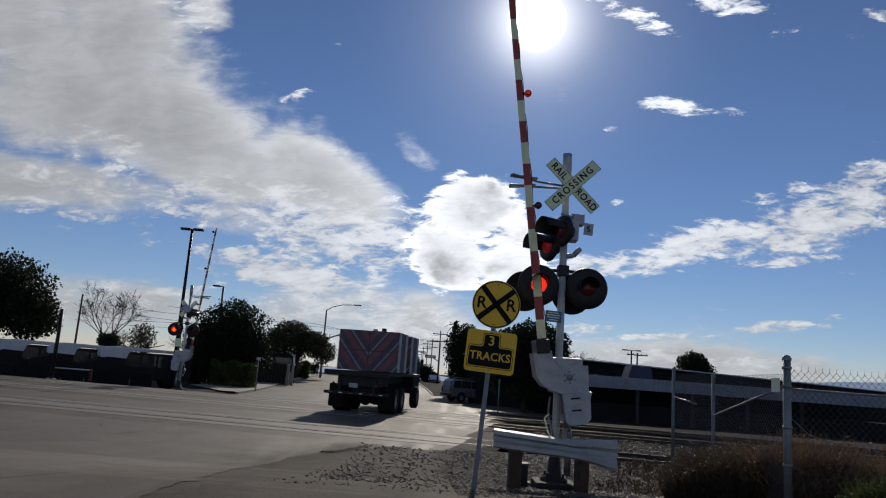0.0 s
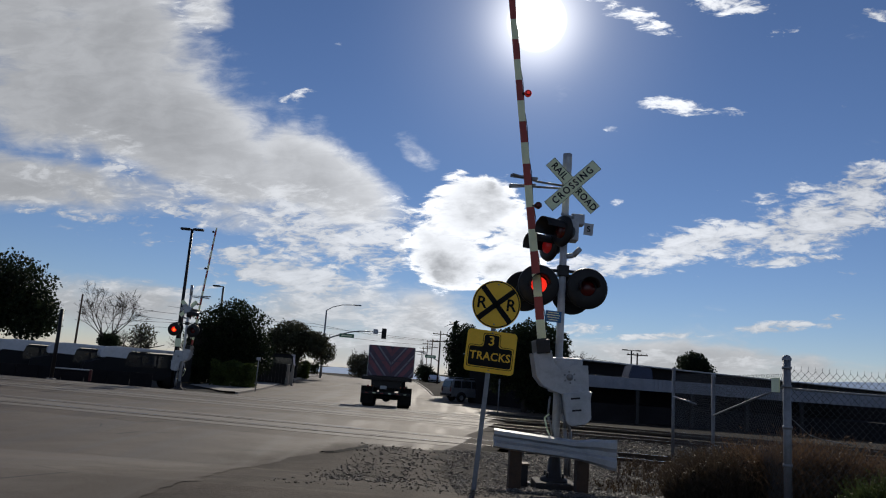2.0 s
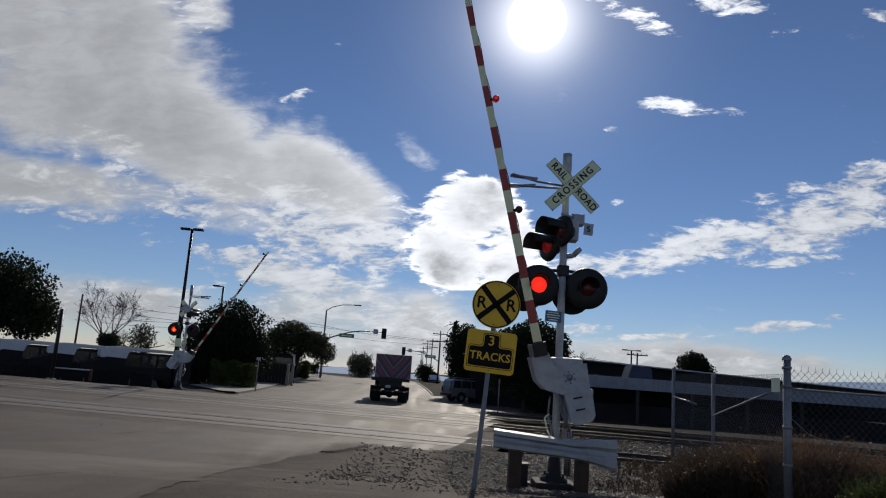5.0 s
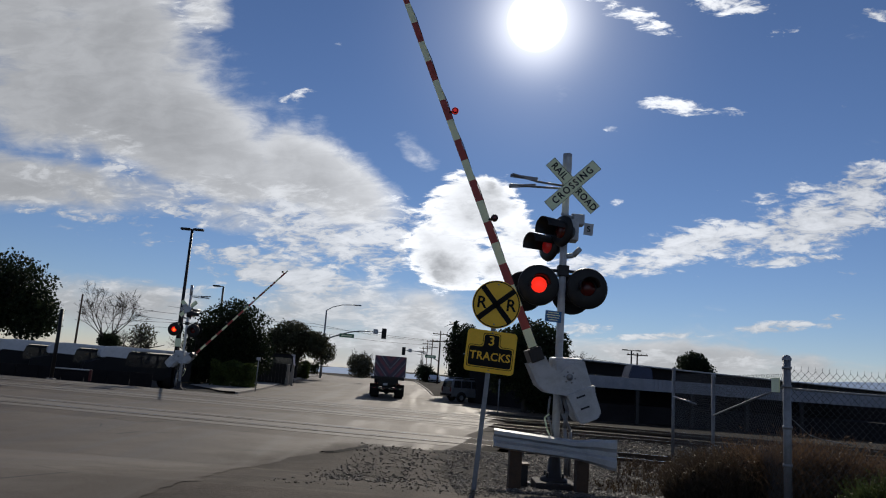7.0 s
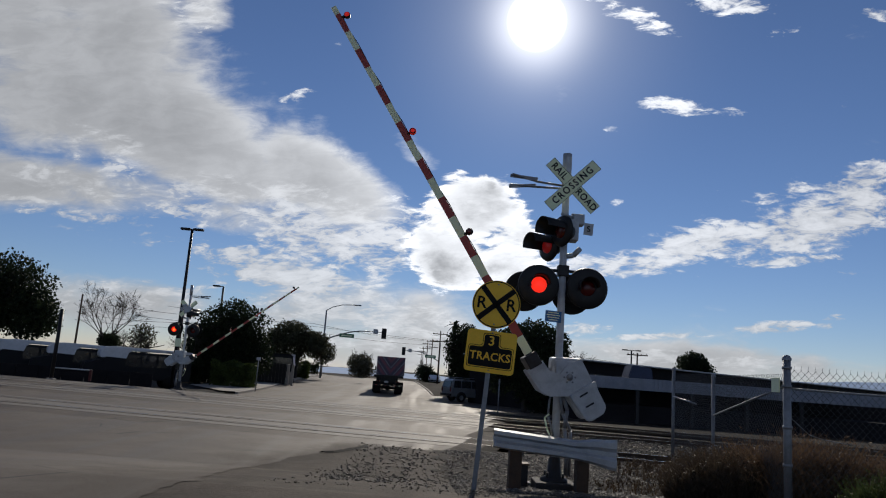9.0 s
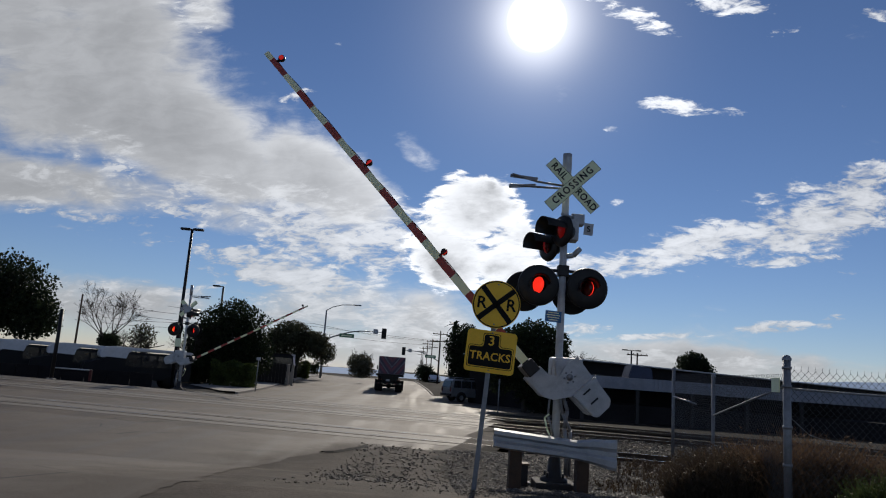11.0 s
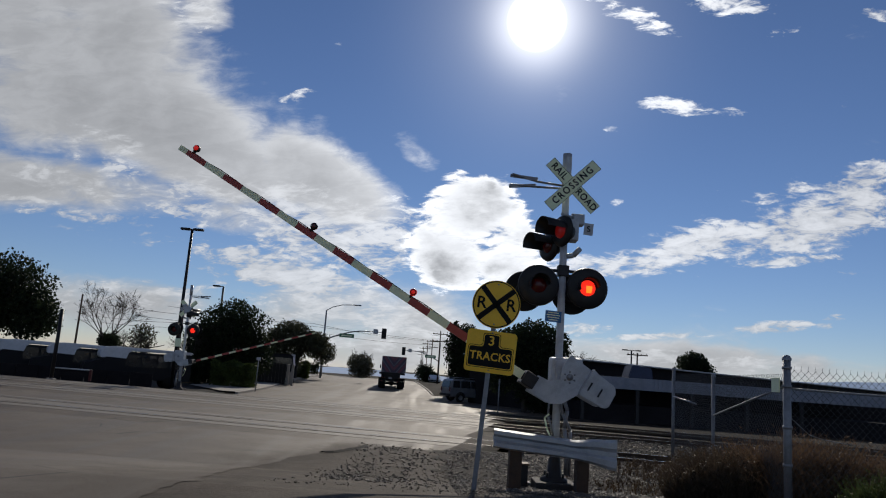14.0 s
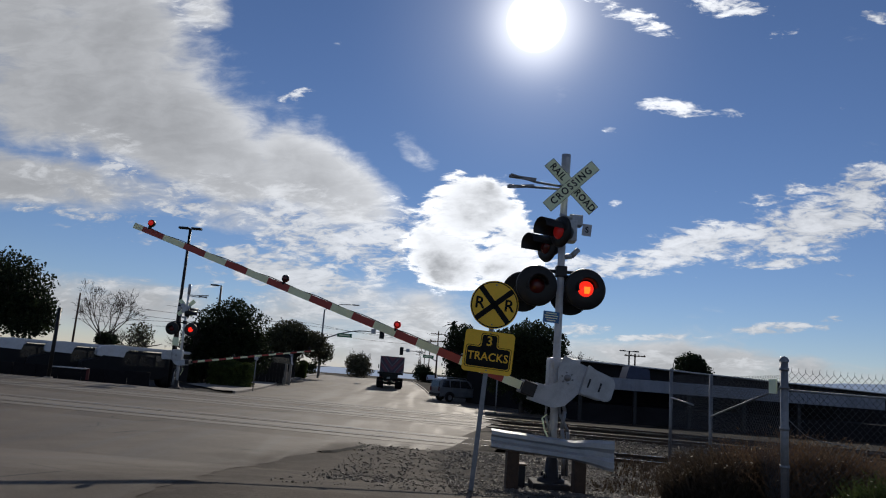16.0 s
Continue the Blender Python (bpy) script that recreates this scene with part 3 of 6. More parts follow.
def crossing_deck(cx, cy, end):
    """Concrete panels laid flush between and beside the rails, where the road passes."""
    t = thing("crossing_deck", "pale worn concrete crossing panels between the rails", "level crossing", pose(cx, cy, -0.085, 0, 0, TRACK_TURN), "crossing decks", "structure")
    meshes = {}
    x = end - 26.4 - cx
    while x < end - cx - 2:
        for y0, y1 in ((-1.5, -0.80), (-0.70, 0.70), (0.80, 1.5)):
            key = (y0, y1)
            if key not in meshes:
                b = bmesh.new()
                box(b, 0, 0, 0, 2.39, y1 - y0, 0.15, None, 0.005)
                meshes[key] = mesh_of("panel", b, PANEL)
            o = new("panel", meshes[key])
            o.parent = t
            o.location = (x + 1.2, (y0 + y1) / 2, 0.080 + random.uniform(-0.001, 0.001))
        x += 2.4
    # tarmac ramps up to the deck
    bm = bmesh.new()
    for s in (-1, 1):
        a = [bm.verts.new((-26 - cx, s * 1.5, 0.15)), bm.verts.new((end - cx, s * 1.5, 0.15)), bm.verts.new((end - cx - 0.6, s * 3.4, 0.016)), bm.verts.new((-26 - cx, s * 3.4, 0.016))]
        bm.faces.new(a if s < 0 else a[::-1])
    part("ramp", bm, ASPHALT, t)
    # its end dies into the dirt
    bm = bmesh.new()
    e = end - cx
    v = [bm.verts.new(c) for c in ((e, -1.5, 0.15), (e, 1.5, 0.15), (e + 1.3, 1.3, 0.0), (e + 1.2, -1.4, 0.0), (e - 0.6, -3.4, 0.0), (e - 0.6, 3.4, 0.0))]
    bm.faces.new((v[0], v[3], v[2], v[1]))
    bm.faces.new((v[0], v[4], v[3]))
    bm.faces.new((v[1], v[2], v[5]))
    part("shoulder", bm, DIRT, t, "dirt shoulder at the end of the panels")


for cx, cy, end in ((5.0, 19.2, 0.9), (7.0, 26.3, 2.2), (8.0, 30.6, 2.7)):
    railway(cx, cy, "railway_track")
    crossing_deck(cx, cy, end)


# ---------------------------------------------------------------- crossing signals
LENSES = []   # (turning lens, True where it glows with the first half of the cycle)


def lens_ball(parent, at, first, r=0.145, name="lens", core=True, lit=None):
    """A round lens, red and glowing on one side, dull on the other; it turns in its housing."""
    bm = bmesh.new()
    bmesh.ops.create_uvsphere(bm, u_segments=24, v_segments=14, radius=r)
    bmesh.ops.scale(bm, vec=(1, 0.55, 1), verts=bm.verts)
    for f in bm.faces:
        f.smooth = True
        c = f.calc_center_median()
        if c.y > 0:
            f.material_index = 2
        elif core and (c.x - 0.02) ** 2 + (c.z + 0.03) ** 2 < (r * 0.42) ** 2:
            f.material_index = 1
    ob = part(name, bm, [lit or LENS_LIT, LENS_CORE, LENS_DARK], parent, "round red signal lens")
    ob.matrix_basis = at
    LENSES.append((ob, first, at))
    return ob


def crossbuck(parent, at):
    """Two crossed white blades with black letters."""
    for sign, words in ((1, (("RAIL", -0.36), ("ROAD", 0.36))), (-1, (("CROSSING", 0.0),))):
        lean = at @ pose(0, -0.012 if sign < 0 else 0.0, 0, 0, 45 * sign, 0)
        bm = bmesh.new()
        box(bm, 0, 0, 0, 1.22, 0.008, 0.23, None, 0.003)
        blade = part("blade", bm, SIGN_WHITE, parent, "white reflective crossbuck blade")
        blade.matrix_basis = lean
        for w, off in words:
            lettering(w, 0.185, pose(off, -0.0065, 0), blade, SIGN_BLACK, "lettering", 1.10 if len(w) == 4 else 1.32, 0.88)
        bm = bmesh.new()
        for z in (-0.108, 0.108):
            box(bm, 0, -0.005, z, 1.21, 0.003, 0.006)
        for x in (-0.603, 0.603):
            box(bm, x, -0.005, 0, 0.006, 0.003, 0.22)
        part("border", bm, SIGN_BLACK, blade)


ARM_OFF, STRIPE = 0.42, 0.406


def gate_arm(parent, at, length, thin=1.0):
    """The arm with its stripes, clamp, side plates and counterweight, turning about the hub. It points to -x when level."""
    bm = bmesh.new()
    # side plates, in front of and behind the mast
    out = [(-0.46, -0.59), (-0.48, -0.27), (-0.28, -0.25), (-0.12, -0.12), (-0.20, 0.08), (-0.18, 0.34), (0.36, 0.30), (0.36, -0.08), (0.28, -0.16), (0.12, -0.46), (-0.05, -0.57)]
    slab(bm, out, -0.030, -0.006)
    arm = part("gate_arm", bm, ALU, parent, "pale grey gate arm bracket carrying a red and white striped arm")
    arm.matrix_basis = at
    bm = bmesh.new()
    slab(bm, out, 0.50, 0.524)
    part("side_plate", bm, ALU, arm)
    # counterweights
    for y in (-0.06, 0.55):
        bm = bmesh.new()
        cw = [(0.26, -0.17), (0.74, -0.14), (0.81, -0.08), (0.80, 0.20), (0.72, 0.29), (0.40, 0.31), (0.26, 0.35)]
        slab(bm, cw, y - 0.05, y + 0.05)
        bmesh.ops.bevel(bm, geom=bm.edges[:], offset=0.018, segments=2, affect="EDGES")
        for x in (0.36, 0.56):
            box(bm, x, y - 0.052, 0.05, 0.03, 0.012, 0.16, pose(0, 0, 0, 0, 0, 0), 0, 1)
        part("counterweight", bm, [ALU, DARK_STEEL], arm, "pale grey cast counterweight")
    # hub with bolts
    bm = bmesh.new()
    t = pose(0, -0.03, 0, 90, 0, 0)
    lathe(bm, [(0.0, 0.03), (0.05, 0.03), (0.055, 0.0)], t, 16)
    for i in range(6):
        a = i * math.pi / 3
        lathe(bm, [(0.0, 0.015), (0.016, 0.015), (0.017, 0.0)], t @ pose(0.095 * math.cos(a), 0.095 * math.sin(a), 0), 8)
    part("hub", bm, STEEL, arm)
    # dark clamp that holds the arm
    bm = bmesh.new()
    box(bm, -0.56, 0.2, -ARM_OFF, 0.24, 0.62, 0.24, None, 0.02)
    box(bm, -0.70, 0.04, -ARM_OFF, 0.12, 0.07, 0.12, None, 0.012)
    part("clamp", bm, DARK_STEEL, arm)
    # striped board, in pieces of 16 inches from the tip inwards
    x, k = length, 0
    while x > 0.72:
        w = min(0.17 if k == 0 else STRIPE, x - 0.70)
        h0, h1 = [0.155 - 0.055 * (v / length) for v in (x, x - w)]
        bm = bmesh.new()
        vs = []
        for xx, h in ((x, h0), (x - w, h1)):
            vs.append([bm.verts.new((-xx, y, -ARM_OFF + z)) for y, z in ((-0.022, -h / 2 * thin), (-0.022, h / 2 * thin), (0.022, h / 2 * thin), (0.022, -h / 2 * thin))])
        for i in range(4):
            bm.faces.new((vs[0][i], vs[0][(i + 1) % 4], vs[1][(i + 1) % 4], vs[1][i]))
        bm.faces.new(vs[0][::-1])
        bm.faces.new(vs[1])
        bmesh.ops.recalc_face_normals(bm, faces=bm.faces[:])
        part("stripe", bm, STRIPE_RED if k % 2 else STRIPE_WHITE, arm, "red reflective stripe" if k % 2 else "white reflective stripe")
        x -= w
        k += 1
    # lamps along the top edge, and their cable
    for d, first in ((length - 0.27, None), (5.22, True), (3.08, False)):
        if d > length:
            continue
        z = -ARM_OFF + 0.075
        bm = bmesh.new()
        rod(bm, (-d, 0, z - 0.04), (-d, 0, z + 0.02), 0.03, 0.03, 10)
        lathe(bm, [(0.0, 0.05), (0.05, 0.05), (0.062, 0.03), (0.062, -0.03), (0.05, -0.05), (0.0, -0.05)], pose(-d, 0, z + 0.075, 90, 0, 0), 16)
        part("lamp_housing", bm, BLACK, arm)
        spot = pose(-d, -0.02, z + 0.075)
        if first is None:
            bm = bmesh.new()
            bmesh.ops.create_uvsphere(bm, u_segments=14, v_segments=8, radius=0.056)
            o = part("lamp_lens", bm, LENS_ARM, arm, "glowing red arm lamp")
            o.matrix_basis = spot
        else:
            lens_ball(arm, spot, first, 0.066, "lamp_lens", False, LENS_ARM)
    bm = bmesh.new()
    pts = []
    for i in range(25):
        d = 0.8 + (length - 1.1) * i / 24
        pts.append((-d, 0.0, -ARM_OFF + 0.085 - 0.03 * d / length + 0.012 * math.sin(i * 2.1)))
    tube(bm, pts, 0.008, 5)
    part("cable", bm, BLACK, arm)
    return arm


def crossing_gate(at, length, label, thin=1.0, z_hub=1.97, z_buck=5.44, spread=(-0.45, 0.42), shift=-0.2):
    g = thing("crossing_signal", label, "railway signal", at, "railway crossing signals")
    bm = bmesh.new()
    rod(bm, (0, 0, 0.05), (0, 0, 5.55), 0.072, 0.065, 18)
    part("mast", bm, WHITE_METAL, g, "white painted round mast")
    bm = bmesh.new()
    rod(bm, (0.0, 0, 5.5), (0.0, 0, 6.08), 0.085, 0.085, 18)
    box(bm, 0.02, -0.085, 5.86, 0.09, 0.02, 0.3, None, 0.008)
    part("mast_top", bm, ALU, g)
    # base casting on a concrete block
    bm = bmesh.new()
    box(bm, 0, 0, 0.09, 0.7, 0.7, 0.2, None, 0.03)
    part("foundation", bm, DARK_CONCRETE, g)
    bm = bmesh.new()
    lathe(bm, [(0.24, 0.19), (0.24, 0.23), (0.13, 0.28), (0.10, 0.55), (0.085, 0.60)], None, 18)
    for i in range(4):
        rod(bm, (0.19 * math.cos(i * 1.571 + 0.78), 0.19 * math.sin(i * 1.571 + 0.78), 0.26), (0.19 * math.cos(i * 1.571 + 0.78), 0.19 * math.sin(i * 1.571 + 0.78), 0.34), 0.02, 0.02, 6)
    part("base_casting", bm, DARK_STEEL, g)
    # crossbuck and its clamps
    crossbuck(g, pose(0.09, -0.15, z_buck))
    bm = bmesh.new()
    box(bm, 0.04, -0.06, z_buck, 0.16, 0.16, 0.1, None, 0.01)
    part("crossbuck_clamp", bm, STEEL, g)
    # arms of the bracket that keeps the raised gate from swinging
    bm = bmesh.new()
    for dy, dz in ((-0.25, 0.08), (0.12, -0.02)):
        tube(bm, [(-0.02, 0, 5.42 + dz * 0.5), (-0.55, -0.1, 5.40 + dz), (-1.04, -0.1 + dy, 5.44 + dz)], 0.022, 8)
        box(bm, -0.82, -0.1 + dy * 0.6, 5.42 + dz, 0.5, 0.02, 0.06, pose(0, 0, 0, 0, 4 if dz > 0 else -6, 0))
    part("gate_stay", bm, STEEL, g, "forked steel stay")
    # crossarm with front and rear lights
    bm = bmesh.new()
    rod(bm, (-0.62, -0.02, 3.86), (0.62, -0.02, 3.86), 0.03, 0.03, 10)
    box(bm, 0, -0.02, 3.86, 0.2, 0.2, 0.2, None, 0.02)
    for x in spread:
        rod(bm, (x, -0.02, 3.86), (x, -0.02, 3.58), 0.025, 0.025, 8)
    box(bm, -0.62, -0.02, 3.74, 0.05, 0.06, 0.26, None, 0.01)
    part("crossarm", bm, DARK_STEEL, g)
    for x, first in zip(spread, (True, False)):
        for back in (0, 1):
            m = pose(x + shift * back, -0.20 if not back else 0.26, 3.555 - 0.08 * back, 0, 0, 180 * back)
            unit_bm = bmesh.new()
            turn = pose(0, 0, 0, 90, 0, 0)
            lathe(unit_bm, [(0.134, 0.022), (0.16, 0.025), (0.33, 0.02), (0.362, 0.0), (0.372, -0.03), (0.34, -0.02), (0.17, -0.005)], turn, 40)
            lathe(unit_bm, [(0.17, -0.0), (0.165, -0.10), (0.11, -0.17), (0.0, -0.18)], turn, 24)
            lathe(unit_bm, [(0.175, 0.02), (0.18, 0.30), (0.172, 0.30), (0.168, 0.02)], turn, 24, (5, 200))
            light = part("flashing_light", unit_bm, BLACK, g, "round black flashing light with hood")
            light.matrix_basis = m
            lens_ball(light, pose(0, -0.008, 0), first if not back else not first, core=x > 0)
    # upper pair, turned towards the side street
    bm = bmesh.new()
    box(bm, 0.06, 0.0, 4.62, 0.36, 0.3, 0.4, None, 0.02)
    box(bm, 0.24, -0.02, 4.82, 0.2, 0.24, 0.2, None, 0.02)
    rod(bm, (0.12, 0, 4.9), (0.3, 0, 4.9), 0.05, 0.05, 10)
    rod(bm, (-0.1, -0.28, 4.86), (0.36, 0.2, 4.86), 0.03, 0.03, 8)
    tube(bm, [(0.3, 0, 4.3), (0.18, -0.02, 4.16), (0.02, 0, 4.14)], 0.05, 8)
    part("junction_box", bm, ALU, g, "grey junction box")
    for dx, dy, dz, first in ((-0.10, -0.28, 4.55, False), (-0.24, 0.28, 4.36, True)):
        unit_bm = bmesh.new()
        lathe(unit_bm, [(0.134, 0.022), (0.16, 0.025), (0.27, 0.01), (0.29, -0.03), (0.17, -0.005)], turn, 32)
        lathe(unit_bm, [(0.17, -0.0), (0.165, -0.12), (0.12, -0.22), (0.0, -0.24)], turn, 24)
        lathe(unit_bm, [(0.19, 0.02), (0.20, 0.44), (0.192, 0.44), (0.182, 0.02)], turn, 24, (5, 200))
        light = part("flashing_light", unit_bm, BLACK, g, "black hooded flashing light turned to the side street")
        light.matrix_basis = pose(dx, dy, dz, 0, 0, -62)
        lens_ball(light, pose(0, -0.008, 0), first, core=False, lit=LENS_DIM)
    bm = bmesh.new()
    box(bm, 0.43, -0.06, 4.66, 0.17, 0.008, 0.22, pose(0, 0, 0, 0, 4, 0), 0.002)
    s = part("letter_plate", bm, ALU, g, "small grey plate with one letter")
    lettering("S", 0.15, pose(0.43, -0.067, 4.66), s, SIGN_BLACK)
    # gate machine
    bm = bmesh.new()
    box(bm, 0.13, 0.05, 2.0, 0.55, 0.42, 0.62, None, 0.05)
    box(bm, 0.12, -0.17, 2.05, 0.4, 0.05, 0.4, None, 0.02)
    part("gate_machine", bm, ALU, g, "pale grey gate machine housing")
    bm = bmesh.new()
    rod(bm, (0.15, -0.32, z_hub), (0.15, 0.30, z_hub), 0.06, 0.06, 14)
    part("shaft", bm, STEEL, g)
    # cables down to the ground, and bracing
    bm = bmesh.new()
    tube(bm, [(0.08, -0.08, 1.65), (0.16, -0.15, 1.4), (0.12, -0.14, 1.1), (0.2, -0.1, 0.75), (0.2, 0, 0.3)], 0.035, 8)
    tube(bm, [(0.02, -0.1, 1.7), (0.08, -0.12, 1.35), (0.24, -0.1, 1.05), (0.26, 0, 0.3)], 0.028, 8)
    tube(bm, [(-0.13, -0.05, 1.62), (-0.16, -0.06, 1.3), (-0.05, -0.06, 0.95)], 0.02, 8)
    part("conduit", bm, STEEL, g, "flexible grey conduits")
    bm = bmesh.new()
    tube(bm, [(-0.22, -0.1, 1.25), (-0.17, -0.12, 1.05), (-0.08, -0.12, 0.88)], 0.016, 6)
    tube(bm, [(-0.22, -0.1, 1.25), (-0.14, -0.1, 1.32)], 0.014, 6)
    part("strap", bm, SIGN_WHITE, g, "loose pale strap")
    bm = bmesh.new()
    box(bm, 0.25, 0.36, 2.75, 0.34, 0.02, 0.46, None, 0.006)
    rod(bm, (0.0, 0.05, 2.75), (0.25, 0.36, 2.75), 0.015, 0.015, 6)
    if length < 8:
        part("back_plate", bm, SIGN_WHITE, g, "small white plate")
    else:
        bm.free()
    arm = gate_arm(g, pose(0.15, -0.28, z_hub), length, thin)
    return g, arm


signal_near, arm_near = crossing_gate(pose(2.2, 12.7, 0), 8.1, "white crossing mast with crossbuck, red flashing lights and striped gate arm")
ns = signal_near
bm = bmesh.new()
box(bm, -0.15, -0.1, 3.02, 0.29, 0.008, 0.2, pose(0, 0, 0, 0, 3, 0), 0.002)
plate = part("notice_plate", bm, SIGN_BLUE, ns, "small blue emergency notice plate")
bm = bmesh.new()
for i, w in enumerate((0.2, 0.24, 0.22, 0.16)):
    box(bm, -0.15, -0.106, 3.085 - i * 0.042, w, 0.003, 0.016, pose(0, 0, 0, 0, 3, 0))
part("writing_bar", bm, SIGN_WHITE, plate)

signal_far, arm_far = crossing_gate(pose(-14.35, 40.9, level(40.9), 0, 0, 180), 7.7, "white railway crossing mast seen from behind with striped gate arm", 0.72, 1.97, 4.72, (-0.47, 0.60), 0.0)

# ---------------------------------------------------------------- advance warning sign
def rounded(hx, hz, r, cz):
    """An upright rectangle with round corners."""
    pts = []
    for i, (sx, sz) in enumerate(((1, 1), (-1, 1), (-1, -1), (1, -1))):
        for k in range(6):
            a = radians(90 * i + 18 * k)
            pts.append((sx * (hx - r) + r * math.cos(a), cz + sz * (hz - r) + r * math.sin(a)))
    return pts


w = thing("warning_sign", "yellow round railroad sign over a yellow plate on a thin post", "road sign", pose(0.67, 10.4, 0.165, 0, 3.6, -4) @ Matrix.Diagonal((0.92, 0.92, 0.92, 1)))
bm = bmesh.new()
slab(bm, [(-0.035, 0), (0.035, 0), (0.035, 3.0), (-0.035, 3.0)], 0.0, 0.004)
for x in (-0.035, 0.035):
    box(bm, x, 0.016, 1.5, 0.004, 0.03, 3.0)
part("post", bm, STEEL, w, "thin galvanised steel post")
bm = bmesh.new()
lathe(bm, [(0.0, 0.012), (0.376, 0.012), (0.385, 0.009), (0.385, 0.002), (0.376, 0.0), (0.0, 0.0)], pose(0.0, -0.004, 3.02, 90, 0, 0), 64, smooth=False)
disc = part("round_plate", bm, SIGN_YELLOW, w, "round yellow plate with black cross and letters")
bm = bmesh.new()
lathe(bm, [(0.374, 0.0145), (0.356, 0.0145)], pose(0.0, -0.004, 3.02, 90, 0, 0), 64, smooth=False)
for s in (-1, 1):
    box(bm, 0, -0.0185, 3.02, 0.735, 0.002, 0.086, pose(0, 0, 0, 0, 45 * s + 2, 0))
part("cross", bm, SIGN_BLACK, disc)
bm = bmesh.new()
for z in (2.70, 3.34, 2.56, 1.97):
    lathe(bm, [(0.0, 0.006), (0.011, 0.005), (0.013, 0.0)], pose(0, -0.017, z, 90, 0, 0), 8)
part("bolt", bm, STEEL, w)
for x in (-0.235, 0.235):
    lettering("R", 0.265, pose(x, -0.018, 3.02), disc, SIGN_BLACK)
bm = bmesh.new()
slab(bm, rounded(0.395, 0.33, 0.06, 2.26), -0.016, -0.008)
tp = part("track_plate", bm, SIGN_YELLOW, w, "yellow plate with black panel reading three tracks")


def stepped(k):
    w, n, c = 0.362 - k, 0.14 - k, 0.035
    right = [(w - c, 2.0 + k), (w - 0.01, 2.01 + k), (w, 2.0 + k + c), (w, 2.35 - k - c), (w - 0.01, 2.34 - k), (w - c, 2.35 - k), (n + 0.03, 2.35 - k), (n, 2.38 - k), (n, 2.55 - k - c), (n - 0.01, 2.54 - k), (n - c, 2.55 - k)]
    return right + [(-x, z) for x, z in reversed(right)]


bm = bmesh.new()
slab(bm, stepped(0.0), -0.0185, -0.0175)
slab(bm, stepped(0.009), -0.0205, -0.0195, 1)
slab(bm, stepped(0.022), -0.0225, -0.0215)
part("black_panel", bm, [SIGN_BLACK, SIGN_YELLOW], tp)
lettering("3", 0.21, pose(0, -0.024, 2.425), tp, SIGN_YELLOW)
lettering("TRACKS", 0.178, pose(0, -0.024, 2.18), tp, SIGN_YELLOW, "lettering", 1.06, 0.94)

# ---------------------------------------------------------------- guardrail in front of the mast
gr = thing("guardrail", "short dented galvanised guardrail on brown posts", "guardrail", pose(2.05, 12.05, 0, 0, 0, 4))
bm = bmesh.new()
prof = [(0.0, 0.0), (-0.085, 0.03), (-0.085, 0.09), (0.0, 0.13), (0.0, 0.18), (-0.085, 0.22), (-0.085, 0.28), (0.0, 0.31)]
rows = []
for i in range(25):
    x = -1.02 + 2.06 * i / 24
    flat = max(0.0, (x - 0.35) / 0.65) if x > 0.35 else 0.0
    dent = 0.02 * noise.noise(Vector((x * 2.3, 0, 4)))
    rows.append([bm.verts.new((x, y * (1 - 0.75 * min(1, flat)) - 0.135 + dent, 0.91 - 0.075 * (x + 1) + (z - 0.155) * (1 + 0.6 * min(1, flat)) + 0.5 * dent)) for y, z in prof])
for a, b in zip(rows, rows[1:]):
    for i in range(len(prof) - 1):
        bm.faces.new((a[i], b[i], b[i + 1], a[i + 1])).smooth = True
bmesh.ops.recalc_face_normals(bm, faces=bm.faces[:])
bmesh.ops.solidify(bm, geom=bm.faces[:], thickness=0.006)
for f in bm.faces:
    f.smooth = False
part("beam", bm, ALU, gr, "dented galvanised corrugated beam")
for x in (-0.62, 0.5):
    bm = bmesh.new()
    box(bm, x, 0.0, 0.42, 0.2, 0.2, 0.86, None, 0.012)
    part("post", bm, WOOD, gr, "brown timber post")
# low relay box behind the guardrail
t = thing("relay_box", "small dark steel relay box beside the mast foot", "box", pose(1.62, 12.95, 0))
bm = bmesh.new()
box(bm, 0, 0, 0.2, 0.3, 0.26, 0.4, None, 0.015)
part("body", bm, DARK_STEEL, t)
bm = bmesh.new()
box(bm, 0, 0, 0.415, 0.34, 0.3, 0.03, None, 0.008)
part("lid", bm, RUST, t)
bm = bmesh.new()
tube(bm, [(0.1, 0.05, 0.1), (0.35, 0.0, 0.04), (0.55, -0.1, 0.1)], 0.03, 8)
part("conduit", bm, STEEL, t)

# ---------------------------------------------------------------- trees


